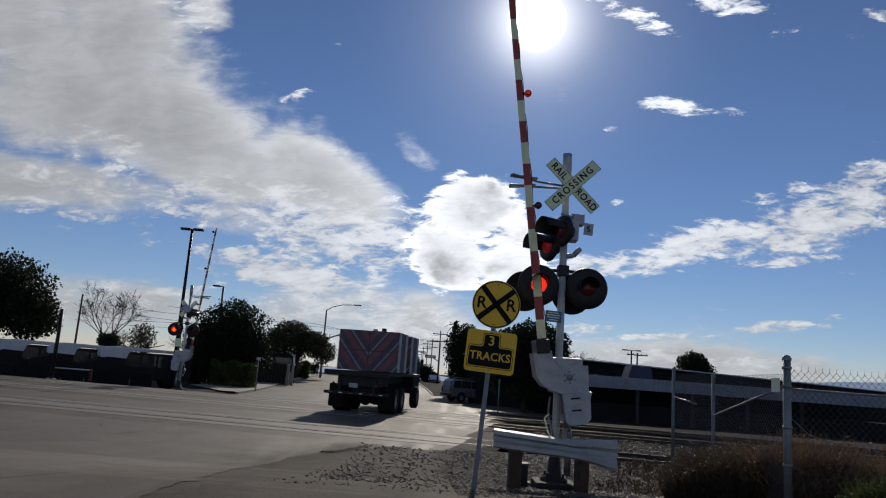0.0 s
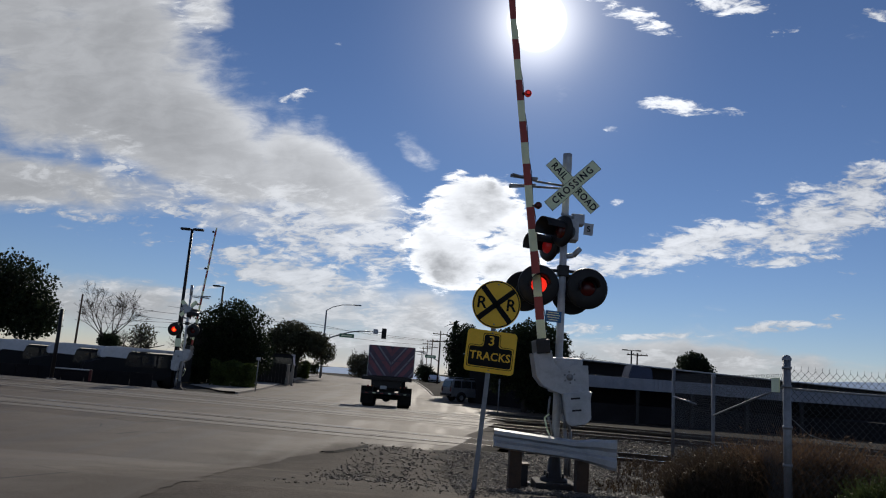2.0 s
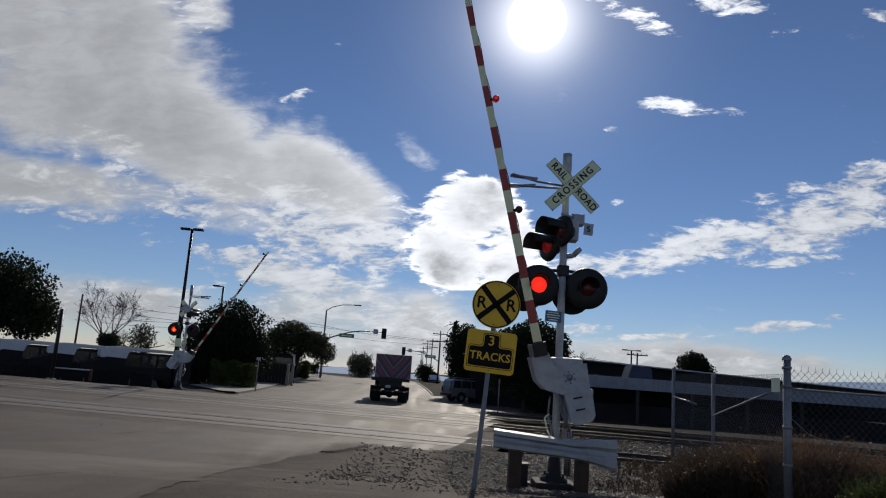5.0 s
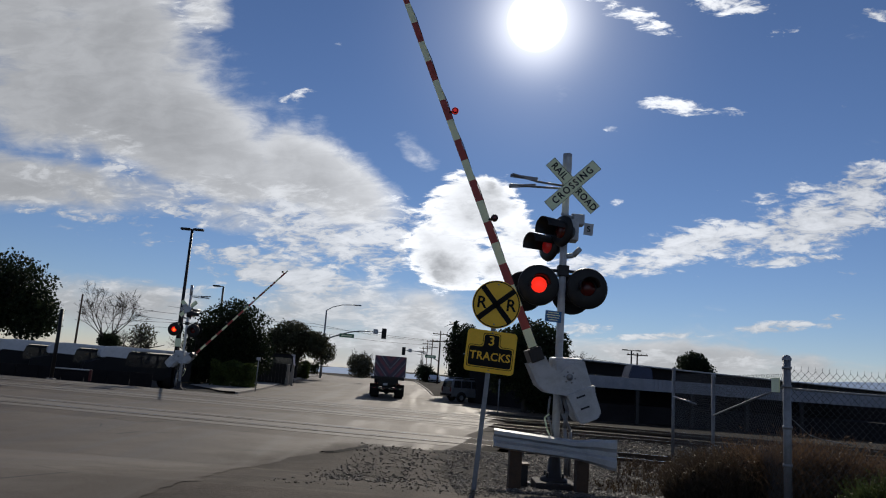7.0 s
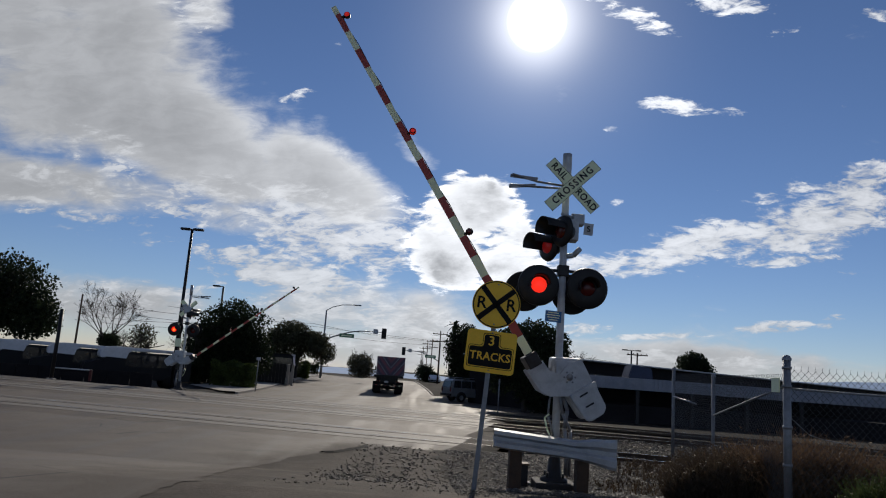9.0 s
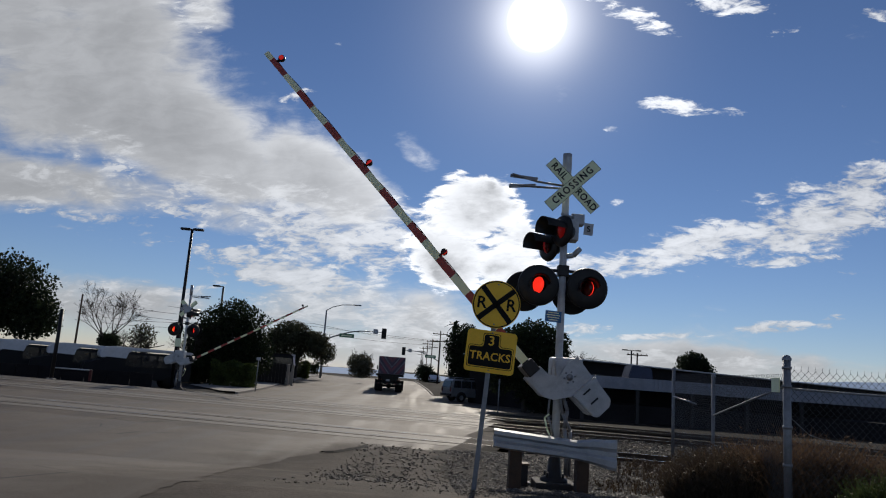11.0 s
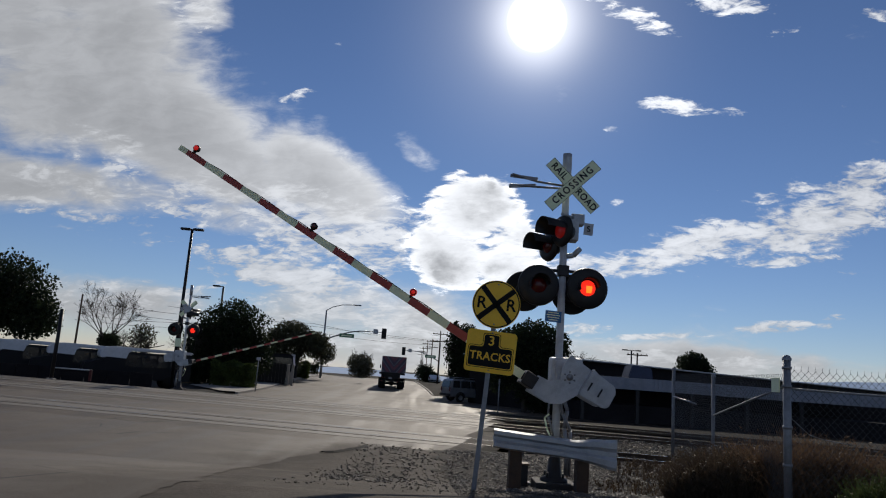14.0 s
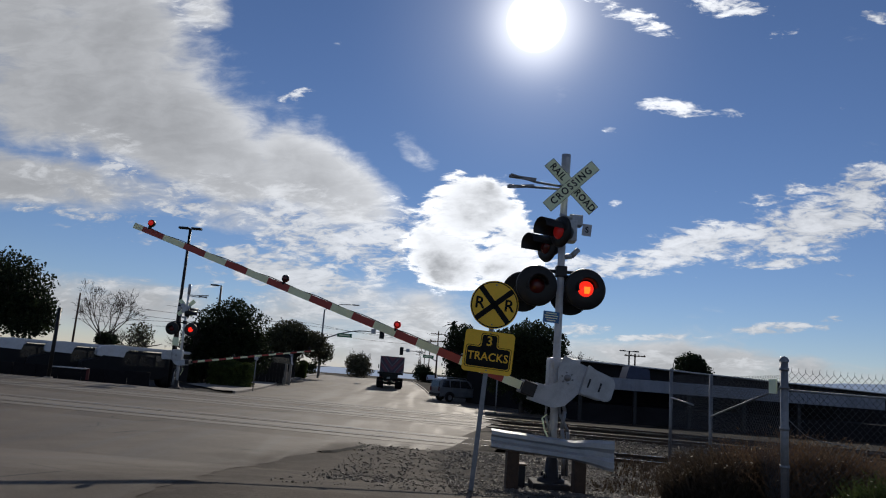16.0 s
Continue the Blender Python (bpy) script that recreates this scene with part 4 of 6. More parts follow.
def leaf_cloud(verts, faces, centre, radii, count, size, rng, dens=0.55):
    """Small leaf clumps thrown unevenly through an ellipsoid, thicker towards its skin."""
    c = Vector(centre)
    for _ in range(count):
        d = Vector((rng.gauss(0, 1), rng.gauss(0, 1), rng.gauss(0, 1))).normalized()
        lump = 1 + 0.22 * noise.noise(d * 2.1 + c * 0.37) + 0.16 * noise.noise(d * 5.3 + c)
        r = (rng.random() ** dens) * lump
        p = c + Vector((d.x * radii[0], d.y * radii[1], d.z * radii[2])) * r
        q = Euler((rng.uniform(0, 6.3), rng.uniform(0, 6.3), rng.uniform(0, 6.3))).to_matrix()
        s = size * rng.uniform(0.6, 1.5)
        k = len(verts)
        verts += [p + q @ (Vector(v) * s) for v in ((-0.5, -0.2, 0), (0.0, -0.45, 0.12), (0.55, 0.0, 0), (0.05, 0.45, 0.1))]
        faces.append((k, k + 1, k + 2, k + 3))


def branch(bm, a, d, length, r, depth, rng, spread=0.6, seg=5, gravity=0.0):
    b = a + d * length
    rod(bm, a, b, r, r * 0.68, seg, False)
    if depth == 0:
        return
    for i in range(rng.choice((2, 3, 3))):
        e = (d + Vector((rng.gauss(0, spread), rng.gauss(0, spread), rng.gauss(0.12, spread * 0.6) - gravity))).normalized()
        branch(bm, a.lerp(b, rng.uniform(0.6, 1.0)), e, length * rng.uniform(0.6, 0.85), max(0.006, r * 0.58), depth - 1, rng, spread, 4 if depth < 3 else seg, gravity)


def tree(x, y, height, half, crowns, label, leaf, seed, count=2600, size=0.3, trunk=0.2, z=None):
    """crowns: ellipsoids as (dx, dy, z, rx, ry, rz, share)."""
    rng = random.Random(seed)
    t = thing("tree", label, "tree", pose(x, y, level(y) if z is None else z))
    bm = bmesh.new()
    rod(bm, (0, 0, -0.1), (0.1, 0, height * 0.42), trunk, trunk * 0.75, 9, False)
    for i in range(6):
        a = rng.uniform(0, 6.3)
        branch(bm, Vector((0.06, 0, height * rng.uniform(0.25, 0.42))), Vector((math.cos(a) * 0.7, math.sin(a) * 0.7, 0.9)).normalized(), height * 0.22, trunk * 0.5, 2, rng)
    part("trunk", bm, BARK, t)
    verts, faces = [], []
    for dx, dy, cz, rx, ry, rz, share in crowns:
        leaf_cloud(verts, faces, (dx, dy, cz), (rx, ry, rz), int(count * share), size, rng)
    me = bpy.data.meshes.new("crown")
    me.from_pydata(verts, [], faces)
    me.materials.append(leaf)
    new("crown", me).parent = t
    return t


def bare_tree(x, y, height, seed, spread=0.45, depth=5, r=0.13, label="leafless tree with fine spreading twigs"):
    rng = random.Random(seed)
    t = thing("bare_tree", label, "tree", pose(x, y, level(y)))
    bm = bmesh.new()
    rod(bm, (0, 0, -0.1), (0, 0, height * 0.3), r, r * 0.8, 8, False)
    part("trunk", bm, BARK, t)
    bm = bmesh.new()
    for i in range(4):
        a = i * 1.57 + rng.uniform(-0.4, 0.4)
        branch(bm, Vector((0, 0, height * 0.3 - 0.05)), Vector((math.cos(a) * 0.55, math.sin(a) * 0.55, 1)).normalized(), height * 0.2, r * 0.6, depth, rng, spread)
    part("crown", bm, BARK, t)
    return t


def hedge(x0, x1, y, depth, height, leaf, seed, label, count=2500, name="hedge"):
    rng = random.Random(seed)
    bm = bmesh.new()
    for _ in range(count):
        p = Vector((rng.uniform(x0, x1), y + rng.uniform(-0.5, 0.5) * depth, 0))
        p.z = level(y) + height * (rng.random() ** 0.6) * (0.86 + 0.22 * noise.noise(p * 0.9))
        q = Euler((rng.uniform(0, 6.3), rng.uniform(0, 6.3), rng.uniform(0, 6.3))).to_matrix()
        s = 0.14 * rng.uniform(0.6, 1.4)
        bm.faces.new([bm.verts.new(p + q @ Vector(v) * s) for v in ((-0.5, -0.2, 0), (0, -0.45, 0.1), (0.55, 0, 0), (0.05, 0.45, 0.1))])
    return solo(name, bm, leaf, label, "hedge")



tree(-28.8, 46.5, 8.2, 3, [(0, 0, 5.4, 3.1, 3.0, 2.7, 0.45), (2.4, 0, 4.0, 1.7, 2.0, 1.6, 0.2), (-3, 0, 4.0, 3.0, 2.5, 2.8, 0.35)], "large dark evergreen tree behind parked buses", LEAF_DARK, 3, 26000, 0.17)
tree(-16.9, 58.5, 7.0, 3, [(0.2, 0, 4.1, 2.9, 2.3, 3.0, 0.5), (1.8, 0, 2.6, 2.0, 2.0, 2.1, 0.25), (-1.6, 0.4, 2.6, 2.0, 1.7, 2.6, 0.25), (-1.8, -0.6, 1.3, 2.2, 1.6, 1.5, 0.15)], "dense dark evergreen tree at the crossing corner", LEAF_DARK, 5, 30000, 0.15)
tree(-15.4, 80, 7.6, 3, [(-0.8, 0, 4.6, 2.6, 2.4, 1.9, 0.45), (1.7, 0, 4.0, 1.8, 1.8, 1.5, 0.25), (-2.8, 0.4, 3.6, 1.6, 1.7, 1.9, 0.15), (2.2, 5, 3.2, 1.5, 1.7, 1.4, 0.12), (-1.2, 0, 2.0, 2.3, 1.6, 1.6, 0.15)], "dark round street tree over the pavement", LEAF_MID, 7, 22000, 0.16)
tree(6.3, 49.5, 7.0, 3, [(0.5, 0, 4.0, 2.7, 2.4, 2.4, 0.5), (1.5, 0, 1.7, 2.4, 2.0, 1.8, 0.25), (2.0, 0.3, 2.6, 1.4, 1.6, 2.4, 0.12), (-1.6, 0.3, 3.4, 1.3, 1.6, 2.3, 0.13)], "very dark dense tree shading the driveway", LEAF_DARK, 9, 34000, 0.15)
tree(2.9, 68, 7.6, 3, [(0, 0, 4.3, 2.0, 2.0, 2.6, 0.7), (0.3, 0, 2.0, 2.1, 1.8, 1.9, 0.3)], "dark tree behind the parked grey car", LEAF_DARK, 10, 18000, 0.16)
tree(23.9, 66, 5.8, 3, [(0, 0, 4.5, 1.5, 1.4, 1.25, 0.7), (0.9, 0, 3.9, 1.2, 1.2, 1.0, 0.3)], "small round dark tree behind the low building", LEAF_DARK, 11, 9000, 0.14)
tree(-12.2, 118, 6, 3, [(0, 0, 2.3, 2.2, 2.0, 1.5, 0.6), (0.3, 0, 1.1, 2.3, 1.5, 1.2, 0.4)], "hazy brown-green tree down the road", LEAF_HAZE, 13, 7000, 0.2)
tree(-1.6, 122, 5, 3, [(0, 0, 1.7, 1.7, 1.6, 1.4, 0.6), (1.3, 0, 1.0, 1.4, 1.2, 1.1, 0.4)], "dark roadside tree far down the road", LEAF_DARK, 15, 6000, 0.17)
bare_tree(-21.2, 46.2, 7.2, 4, 0.42, 6, 0.10)
bare_tree(-24.2, 56.0, 5.2, 8, 0.5, 5, 0.07)
bare_tree(-19.5, 58.0, 5.4, 18, 0.5)
bare_tree(15.6, 75.0, 6.6, 28, 0.5, 4)
tree(-21.1, 46.3, 3.4, 1, [(0, 0, 2.75, 0.75, 0.7, 0.5, 1.0)], "small clipped round bush below bare branches", LEAF_DARK, 31, 2500, 0.1)
tree(-24.6, 60.0, 4.4, 1, [(0, 0, 3.3, 1.2, 1.0, 1.3, 1.0)], "thin leaning tree with sparse leaves", LEAF_MID, 33, 1200, 0.13)
tree(-20.5, 62.0, 4.8, 1, [(0, 0, 3.4, 1.6, 1.2, 1.5, 1.0)], "loose thin-leaved tree behind the buses", LEAF_MID, 35, 2000, 0.13)

# ---------------------------------------------------------------- pavement and kerb across the tracks
sheet("pavement", [(46.2, -13.6, -12.40), (48, -14.6, -12.45), (52, -17.5, -12.85), (67, -17.6, -14.25), (118, -21, -17.65)], 0.13, CONCRETE, "pale concrete pavement with dusty edge", "pavement")
bm = bmesh.new()
pts = [(-12.3, 45.5), (-12.4, 48), (-13.0, 55), (-14.2, 67), (-17.6, 118)]
for (xa, ya), (xb, yb) in zip(pts, pts[1:]):
    q = math.atan2(yb - ya, xb - xa)
    n = max(1, int(abs(yb - ya) / 4))
    for i in range(n):
        k0, k1 = i / n, (i + 1) / n
        a = Vector((xa + (xb - xa) * k0, ya + (yb - ya) * k0))
        b = Vector((xa + (xb - xa) * k1, ya + (yb - ya) * k1))
        c = (a + b) / 2
        rise = math.atan2(level(b.y) - level(a.y), (b - a).length)
        box(bm, c.x, c.y, (level(a.y) + level(b.y)) / 2 + 0.05, (b - a).length, 0.16, 0.2, Matrix.Rotation(q, 4, "Z") @ Matrix.Rotation(-rise, 4, "Y"))
solo("kerb", bm, CONCRETE, "worn pale concrete kerb along the pavement", "kerb", kind="structure")
bm = bmesh.new()
pts = [(0.05, 67), (-3.0, 118)]
for (xa, ya), (xb, yb) in zip(pts, pts[1:]):
    q = math.atan2(yb - ya, xb - xa)
    n = max(1, int(abs(yb - ya) / 3))
    for i in range(n):
        a = Vector((xa + (xb - xa) * i / n, ya + (yb - ya) * i / n))
        b = Vector((xa + (xb - xa) * (i + 1) / n, ya + (yb - ya) * (i + 1) / n))
        c = (a + b) / 2
        rise = math.atan2(level(b.y) - level(a.y), (b - a).length)
        box(bm, c.x, c.y, (level(a.y) + level(b.y)) / 2 - 0.03, (b - a).length, 0.16, 0.2, Matrix.Rotation(q, 4, "Z") @ Matrix.Rotation(-rise, 4, "Y"))
solo("kerb", bm, CONCRETE, "low concrete kerb along the shaded side", "kerb", kind="structure")
sheet("driveway", [(43.5, 3.2, 14), (46.5, 2.8, 14), (49, 2.5, 14), (56, 1.7, 16), (66, 0.1, 16)], 0.007, ASPHALT, "shaded tarmac driveway between road and tree", "driveway")

# dark sheet laid where the yard lies in shadow
sheet("yard", [(32.0, -60, -19.1), (34.1, -60, -17.2), (35.5, -60, -15.7), (36.5, -60, -14.4), (40.9, -60, -13.4), (41.6, -60, -12.7), (46, -60, -13.2), (52, -60, -17.0)], 0.03, YARD_SHADE_AND_LIP, "bus yard beyond the tracks, darkened to stand for shade", "yard")

# ---------------------------------------------------------------- hedges, gate and small signs by the pavement
hedge(-16.7, -13.5, 54.6, 1.6, 2.15, LEAF_HEDGE, 41, "clipped green hedge catching sunlight on its top", 11000)
hedge(-16.2, -14.6, 84, 1.2, 2.1, LEAF_HEDGE, 43, "clipped hedge beside the pavement", 6000)
hedge(-21.0, -17.4, 108, 1.5, 2.0, LEAF_DARK, 44, "dark low hedge far along the pavement", 4000)
g = thing("solid_gate", "dark solid driveway gate between grey posts", "gate", pose(-14.7, 66, level(66)))
bm = bmesh.new()
for i in range(9):
    box(bm, -1.5 + i * 0.31, 0, 1.0, 0.295, 0.05, 1.85, None, 0.008)
part("gate_leaf", bm, BLACK, g)
for x in (-1.75, 1.35, 1.75):
    bm = bmesh.new()
    box(bm, x, 0, 0.95, 0.22, 0.22, 1.9, None, 0.02)
    part("post", bm, CONCRETE, g)
f = thing("board_fence", "weathered brown board fence along the pavement", "fence", pose(-15.3, 69, level(69), 0, 0, 94))
for k in range(8):
    bm = bmesh.new()
    for i in range(8):
        box(bm, 0.16 + k * 2.6 + i * 0.31, 0, 0.72 + random.uniform(-0.04, 0.04), 0.295, 0.03, 1.4, None, 0.006)
    part("panel", bm, BOARDS, f)
    bm = bmesh.new()
    box(bm, k * 2.6 - 0.06, 0, 0.8, 0.12, 0.12, 1.6, None, 0.01)
    part("post", bm, WOOD, f)
for k, (x, y) in enumerate(((-13.55, 67.6), (-13.75, 69.6))):
    t = thing("wheelie_bin", "pale grey wheeled refuse bin on the pavement", "bin", pose(x, y, level(y) + 0.13, 0, 0, 8 + 20 * k), "refuse bins")
    bm = bmesh.new()
    lathe(bm, [(0.0, 0.06), (0.30, 0.06), (0.40, 1.0), (0.42, 1.02), (0.0, 1.02)], pose(0, 0, 0, 0, 0, 45), 4, smooth=False)
    part("body", bm, CONCRETE, t)
    bm = bmesh.new()
    box(bm, 0, 0, 1.06, 0.62, 0.66, 0.06, None, 0.02)
    part("lid", bm, DARK_STEEL, t)
    for sx in (-0.24, 0.24):
        bm = bmesh.new()
        lathe(bm, [(0.0, -0.03), (0.1, -0.03), (0.1, 0.03), (0.0, 0.03)], pose(sx, 0.24, 0.1, 0, 90, 0), 14)
        part("wheel", bm, RUBBER, t)
v = thing("parked_van", "dark van with white pillars parked behind the gate", "van", pose(-15.2, 71, level(71), 0, 0, 12))
bm = bmesh.new()
slab(bm, [(-1.5, 0.5), (1.5, 0.5), (1.5, 1.7), (1.15, 2.55), (0.8, 2.72), (-0.9, 2.72), (-1.3, 2.5), (-1.5, 1.7)], -2.4, 2.4)
bmesh.ops.bevel(bm, geom=bm.edges[:], offset=0.07, segments=2, affect="EDGES")
part("body", bm, BUS_SIDE, v)
bm = bmesh.new()
slab(bm, [(-1.2, 1.7), (1.2, 1.7), (0.95, 2.35), (-0.95, 2.35)], -2.43, -2.40)
part("windscreen", bm, GLASS, v)
for x in (-1.32, 1.32):
    bm = bmesh.new()
    slab(bm, [(x - 0.1, 1.7), (x + 0.1, 1.7), (x * 0.88 + 0.06, 2.45), (x * 0.88 - 0.06, 2.45)], -2.45, -2.38)
    part("pillar", bm, CAR_WHITE, v)
for y in (-1.5, 1.5):
    for x in (-1.3, 1.3):
        bm = bmesh.new()
        lathe(bm, [(0.0, -0.11), (0.34, -0.11), (0.36, 0.0), (0.34, 0.11), (0.0, 0.11)], pose(x, y, 0.36, 0, 90, 0), 18)
        part("wheel", bm, RUBBER, v)


def post_sign(x, y, h, w, hh, mat, label):
    t = thing("post_sign", label, "road sign", pose(x, y, level(y) + 0.1))
    bm = bmesh.new()
    rod(bm, (0, 0, -0.1), (0, 0, h), 0.035, 0.035, 8)
    part("post", bm, STEEL, t)
    bm = bmesh.new()
    box(bm, 0, -0.045, h - hh / 2, w, 0.01, hh, None, 0.003)
    part("plate", bm, mat, t)
    return t


post_sign(-12.35, 50.4, 2.3, 0.28, 0.2, ALU, "thin grey sign post on the pavement corner")
post_sign(-15.0, 76, 2.6, 0.45, 0.6, ALU, "small pale sign on a thin post")
post_sign(-16.2, 104, 3.4, 1.0, 1.1, RED_PAINT, "dark red board on a post far along the pavement")
post_sign(4.0, 43.5, 2.0, 0.1, 0.3, STEEL, "thin grey stake at the driveway edge")

# ---------------------------------------------------------------- masts, lamps and wires


def lamp_post(x, y, h, heads, label, arm=0.7, z=None):
    t = thing("street_lamp", label, "street lamp", pose(x, y, level(y) if z is None else z))
    bm = bmesh.new()
    rod(bm, (0, 0, 0), (0, 0, h), 0.11, 0.085, 12)
    part("pole", bm, BLACK, t)
    for s in heads:
        bm = bmesh.new()
        box(bm, s * arm * 0.5, 0, h - 0.02, arm, 0.06, 0.06)
        box(bm, s * (arm * 0.5 + 0.3), 0, h + 0.0, 0.62, 0.34, 0.13, None, 0.03)
        part("lamp_head", bm, BLACK, t)
    return t


lamp_post(-15.9, 44, 10.0, (-1, 1), "tall black parking-lot lamp post with two heads", 0.2)
lamp_post(-19.0, 62, 8.3, (-1,), "thin dark lamp post behind the tree", 0.6)
bm = bmesh.new()
rod(bm, (0, 0, 0), (0, 0, 3.75), 0.1, 0.09, 12)
t = thing("bollard_post", "plain black steel post beside the road", "post", pose(-20.05, 38, 0))
part("pole", bm, BLACK, t)
bm = bmesh.new()
box(bm, 0, 0, 0.06, 0.34, 0.34, 0.12, None, 0.02)
part("foot", bm, CONCRETE, t)


def signal_mast(x, y, h, arm, heads, sign, lamp, label):
    """Curved mast arm over the road with hanging traffic lights."""
    t = thing("traffic_signal", label, "traffic light", pose(x, y, level(y)), "traffic signals")
    s = 1 if arm > 0 else -1
    bm = bmesh.new()
    rod(bm, (0, 0, 0), (0, 0, h), 0.14, 0.1, 12)
    part("pole", bm, STEEL, t)
    bm = bmesh.new()
    pts = [(arm * k / 10, 0, h * 0.56 + 1.5 * math.sin(min(1.0, k / 7) * math.pi / 2)) for k in range(11)]
    for i, (a, b) in enumerate(zip(pts, pts[1:])):
        rod(bm, a, b, 0.10 - 0.005 * i, 0.095 - 0.005 * i, 8)
    part("mast_arm", bm, STEEL, t)
    for k in heads:
        hx, hz = arm * k, h * 0.56 + 1.5
        bm = bmesh.new()
        box(bm, hx, -0.1, hz - 0.15, 0.62, 0.05, 1.35, None, 0.02)
        box(bm, hx, 0.02, hz - 0.15, 0.36, 0.24, 1.1, None, 0.03)
        for i in range(3):
            lathe(bm, [(0.15, 0.0), (0.15, 0.22), (0.14, 0.22), (0.13, 0.0)], pose(hx, -0.12, hz + 0.22 - i * 0.36, 90, 0, 0), 12, (0, 180))
        part("signal_head", bm, BLACK, t, "black traffic light head")
        bm = bmesh.new()
        box(bm, hx - s * 1.1, -0.1, hz + 0.05, 0.6, 0.04, 0.6, None, 0.01)
        part("sign_plate", bm, ALU, t)
    if sign:
        bm = bmesh.new()
        box(bm, arm * sign, -0.12, h * 0.56 + 0.75, 1.9, 0.04, 0.48, None, 0.01)
        p = part("name_sign", bm, SIGN_GREEN, t, "green street name sign")
        bm = bmesh.new()
        box(bm, arm * sign, -0.145, h * 0.56 + 0.75, 1.4, 0.006, 0.18)
        part("writing_bar", bm, SIGN_WHITE, p)
    if lamp:
        bm = bmesh.new()
        pts = [(0, 0, h), (s * 0.8, 0, h + 0.5), (s * 2.0, 0, h + 0.85), (s * 3.6, 0, h + 0.95)]
        tube(bm, pts, 0.05, 8)
        box(bm, s * 4.0, 0, h + 0.93, 0.9, 0.3, 0.14, None, 0.04)
        part("lamp_arm", bm, STEEL, t)
    return t


signal_mast(-14.5, 92, 8.7, 7.7, (1.0,), 0.38, True, "traffic signal on a long curved arm with street lamp")
signal_mast(0.75, 125, 7.2, -6.3, (1.0,), 0.25, False, "distant traffic signal arm reaching over the road")


def utility_pole(x, y, h, arms, label, r=0.12):
    t = thing("utility_pole", label, "utility pole", pose(x, y, level(y)), "utility poles")
    bm = bmesh.new()
    rod(bm, (0, 0, 0), (0, 0, h), r, r * 0.7, 9)
    part("pole", bm, WOOD, t)
    for z in arms:
        bm = bmesh.new()
        box(bm, 0, 0, z, 2.4, 0.1, 0.12)
        for i in (-1.05, -0.45, 0.45, 1.05):
            lathe(bm, [(0.05, 0.06), (0.05, 0.16), (0.0, 0.2)], pose(i, 0, z), 6)
        part("crossarm", bm, WOOD, t)
    return t


for x, y, h in ((0.6, 110, 8.1), (-0.7, 140, 9.4), (-1.9, 165, 11.3), (-3.4, 200, 13.0), (-4.6, 240, 15.0)):
    utility_pole(x, y, h, (h - 0.5, h - 1.6), "wooden utility pole with crossarms beside the road")
utility_pole(-37.7, 75, 7.4, (), "leaning wooden utility pole behind the trees")
utility_pole(-26.5, 74, 6.6, (), "wooden utility pole behind the trees")
lamp_post(22.0, 80, 5.9, (-1, 1), "small double-headed lamp behind the low building", 0.9)
utility_pole(22.95, 81, 5.7, (5.45,), "distant utility pole behind the low building")
utility_pole(30.0, 70, 3.9, (), "short thin pole above the roof line", 0.06)


def wire(a, b, sag, label="dark overhead wire crossing the road", r=0.02):
    bm = bmesh.new()
    a, b = Vector(a), Vector(b)
    pts = [a.lerp(b, i / 12) - Vector((0, 0, sag * 4 * (i / 12) * (1 - i / 12))) for i in range(13)]
    tube(bm, pts, r, 5)
    return solo("overhead_wire", bm, BLACK, label, "wire", group="overhead wires")


wire((-38, 75, 6.6), (-16, 92, 6.9), 0.5)
wire((-38, 75, 5.9), (-16, 92, 6.1), 0.5)
wire((-16, 92, 6.9), (0.6, 110, 6.5), 0.4)
wire((-16, 92, 5.9), (0.6, 110, 6.0), 0.4)
wire((-40, 105, 8.6), (20, 112, 6.2), 0.5)
wire((-37.7, 75, 5.2), (-26.5, 74, 5.0), 0.2)
wire((-37.7, 75, 4.6), (-26.5, 74, 4.5), 0.2)
wire((-26.5, 74, 5.0), (-14.5, 92, 5.6), 0.2)
wire((0.6, 110, 7.6), (-1.9, 165, 10.8), 0.4)
wire((9, 72, 4.8), (60, 110, 4.0), 0.3)
wire((9, 72, 4.5), (60, 110, 3.7), 0.3)

# ---------------------------------------------------------------- palm behind the dark tree
rng = random.Random(77)
t = thing("palm_tree", "small dark palm above the trees", "palm", pose(1.75, 70, level(70)) @ Matrix.Diagonal((1.15, 1.15, 1.13, 1)))
bm = bmesh.new()
rod(bm, (0, 0, 0), (0, 0, 6.0), 0.14, 0.1, 9)
part("trunk", bm, BARK, t)
bm = bmesh.new()
for i in range(34):
    a, e = rng.uniform(0, 6.28), rng.uniform(-0.5, 1.35)
    L = rng.uniform(0.6, 0.95)
    last = None
    for k in range(6):
        s = k / 5
        rr = L * s
        p = Vector((math.cos(a) * math.cos(e) * rr, math.sin(a) * math.cos(e) * rr, 6.0 + math.sin(e) * rr - 0.45 * s * s))
        side = Vector((-math.sin(a), math.cos(a), 0)) * (0.13 * math.sin(math.pi * min(0.95, s + 0.12)))
        row = [bm.verts.new(p - side), bm.verts.new(p + Vector((0, 0, 0.03))), bm.verts.new(p + side)]
        if last:
            bm.faces.new((last[0], last[1], row[1], row[0]))
            bm.faces.new((last[1], last[2], row[2], row[1]))
        last = row
part("crown", bm, LEAF_DARK, t)

# ---------------------------------------------------------------- parked buses beyond the tracks


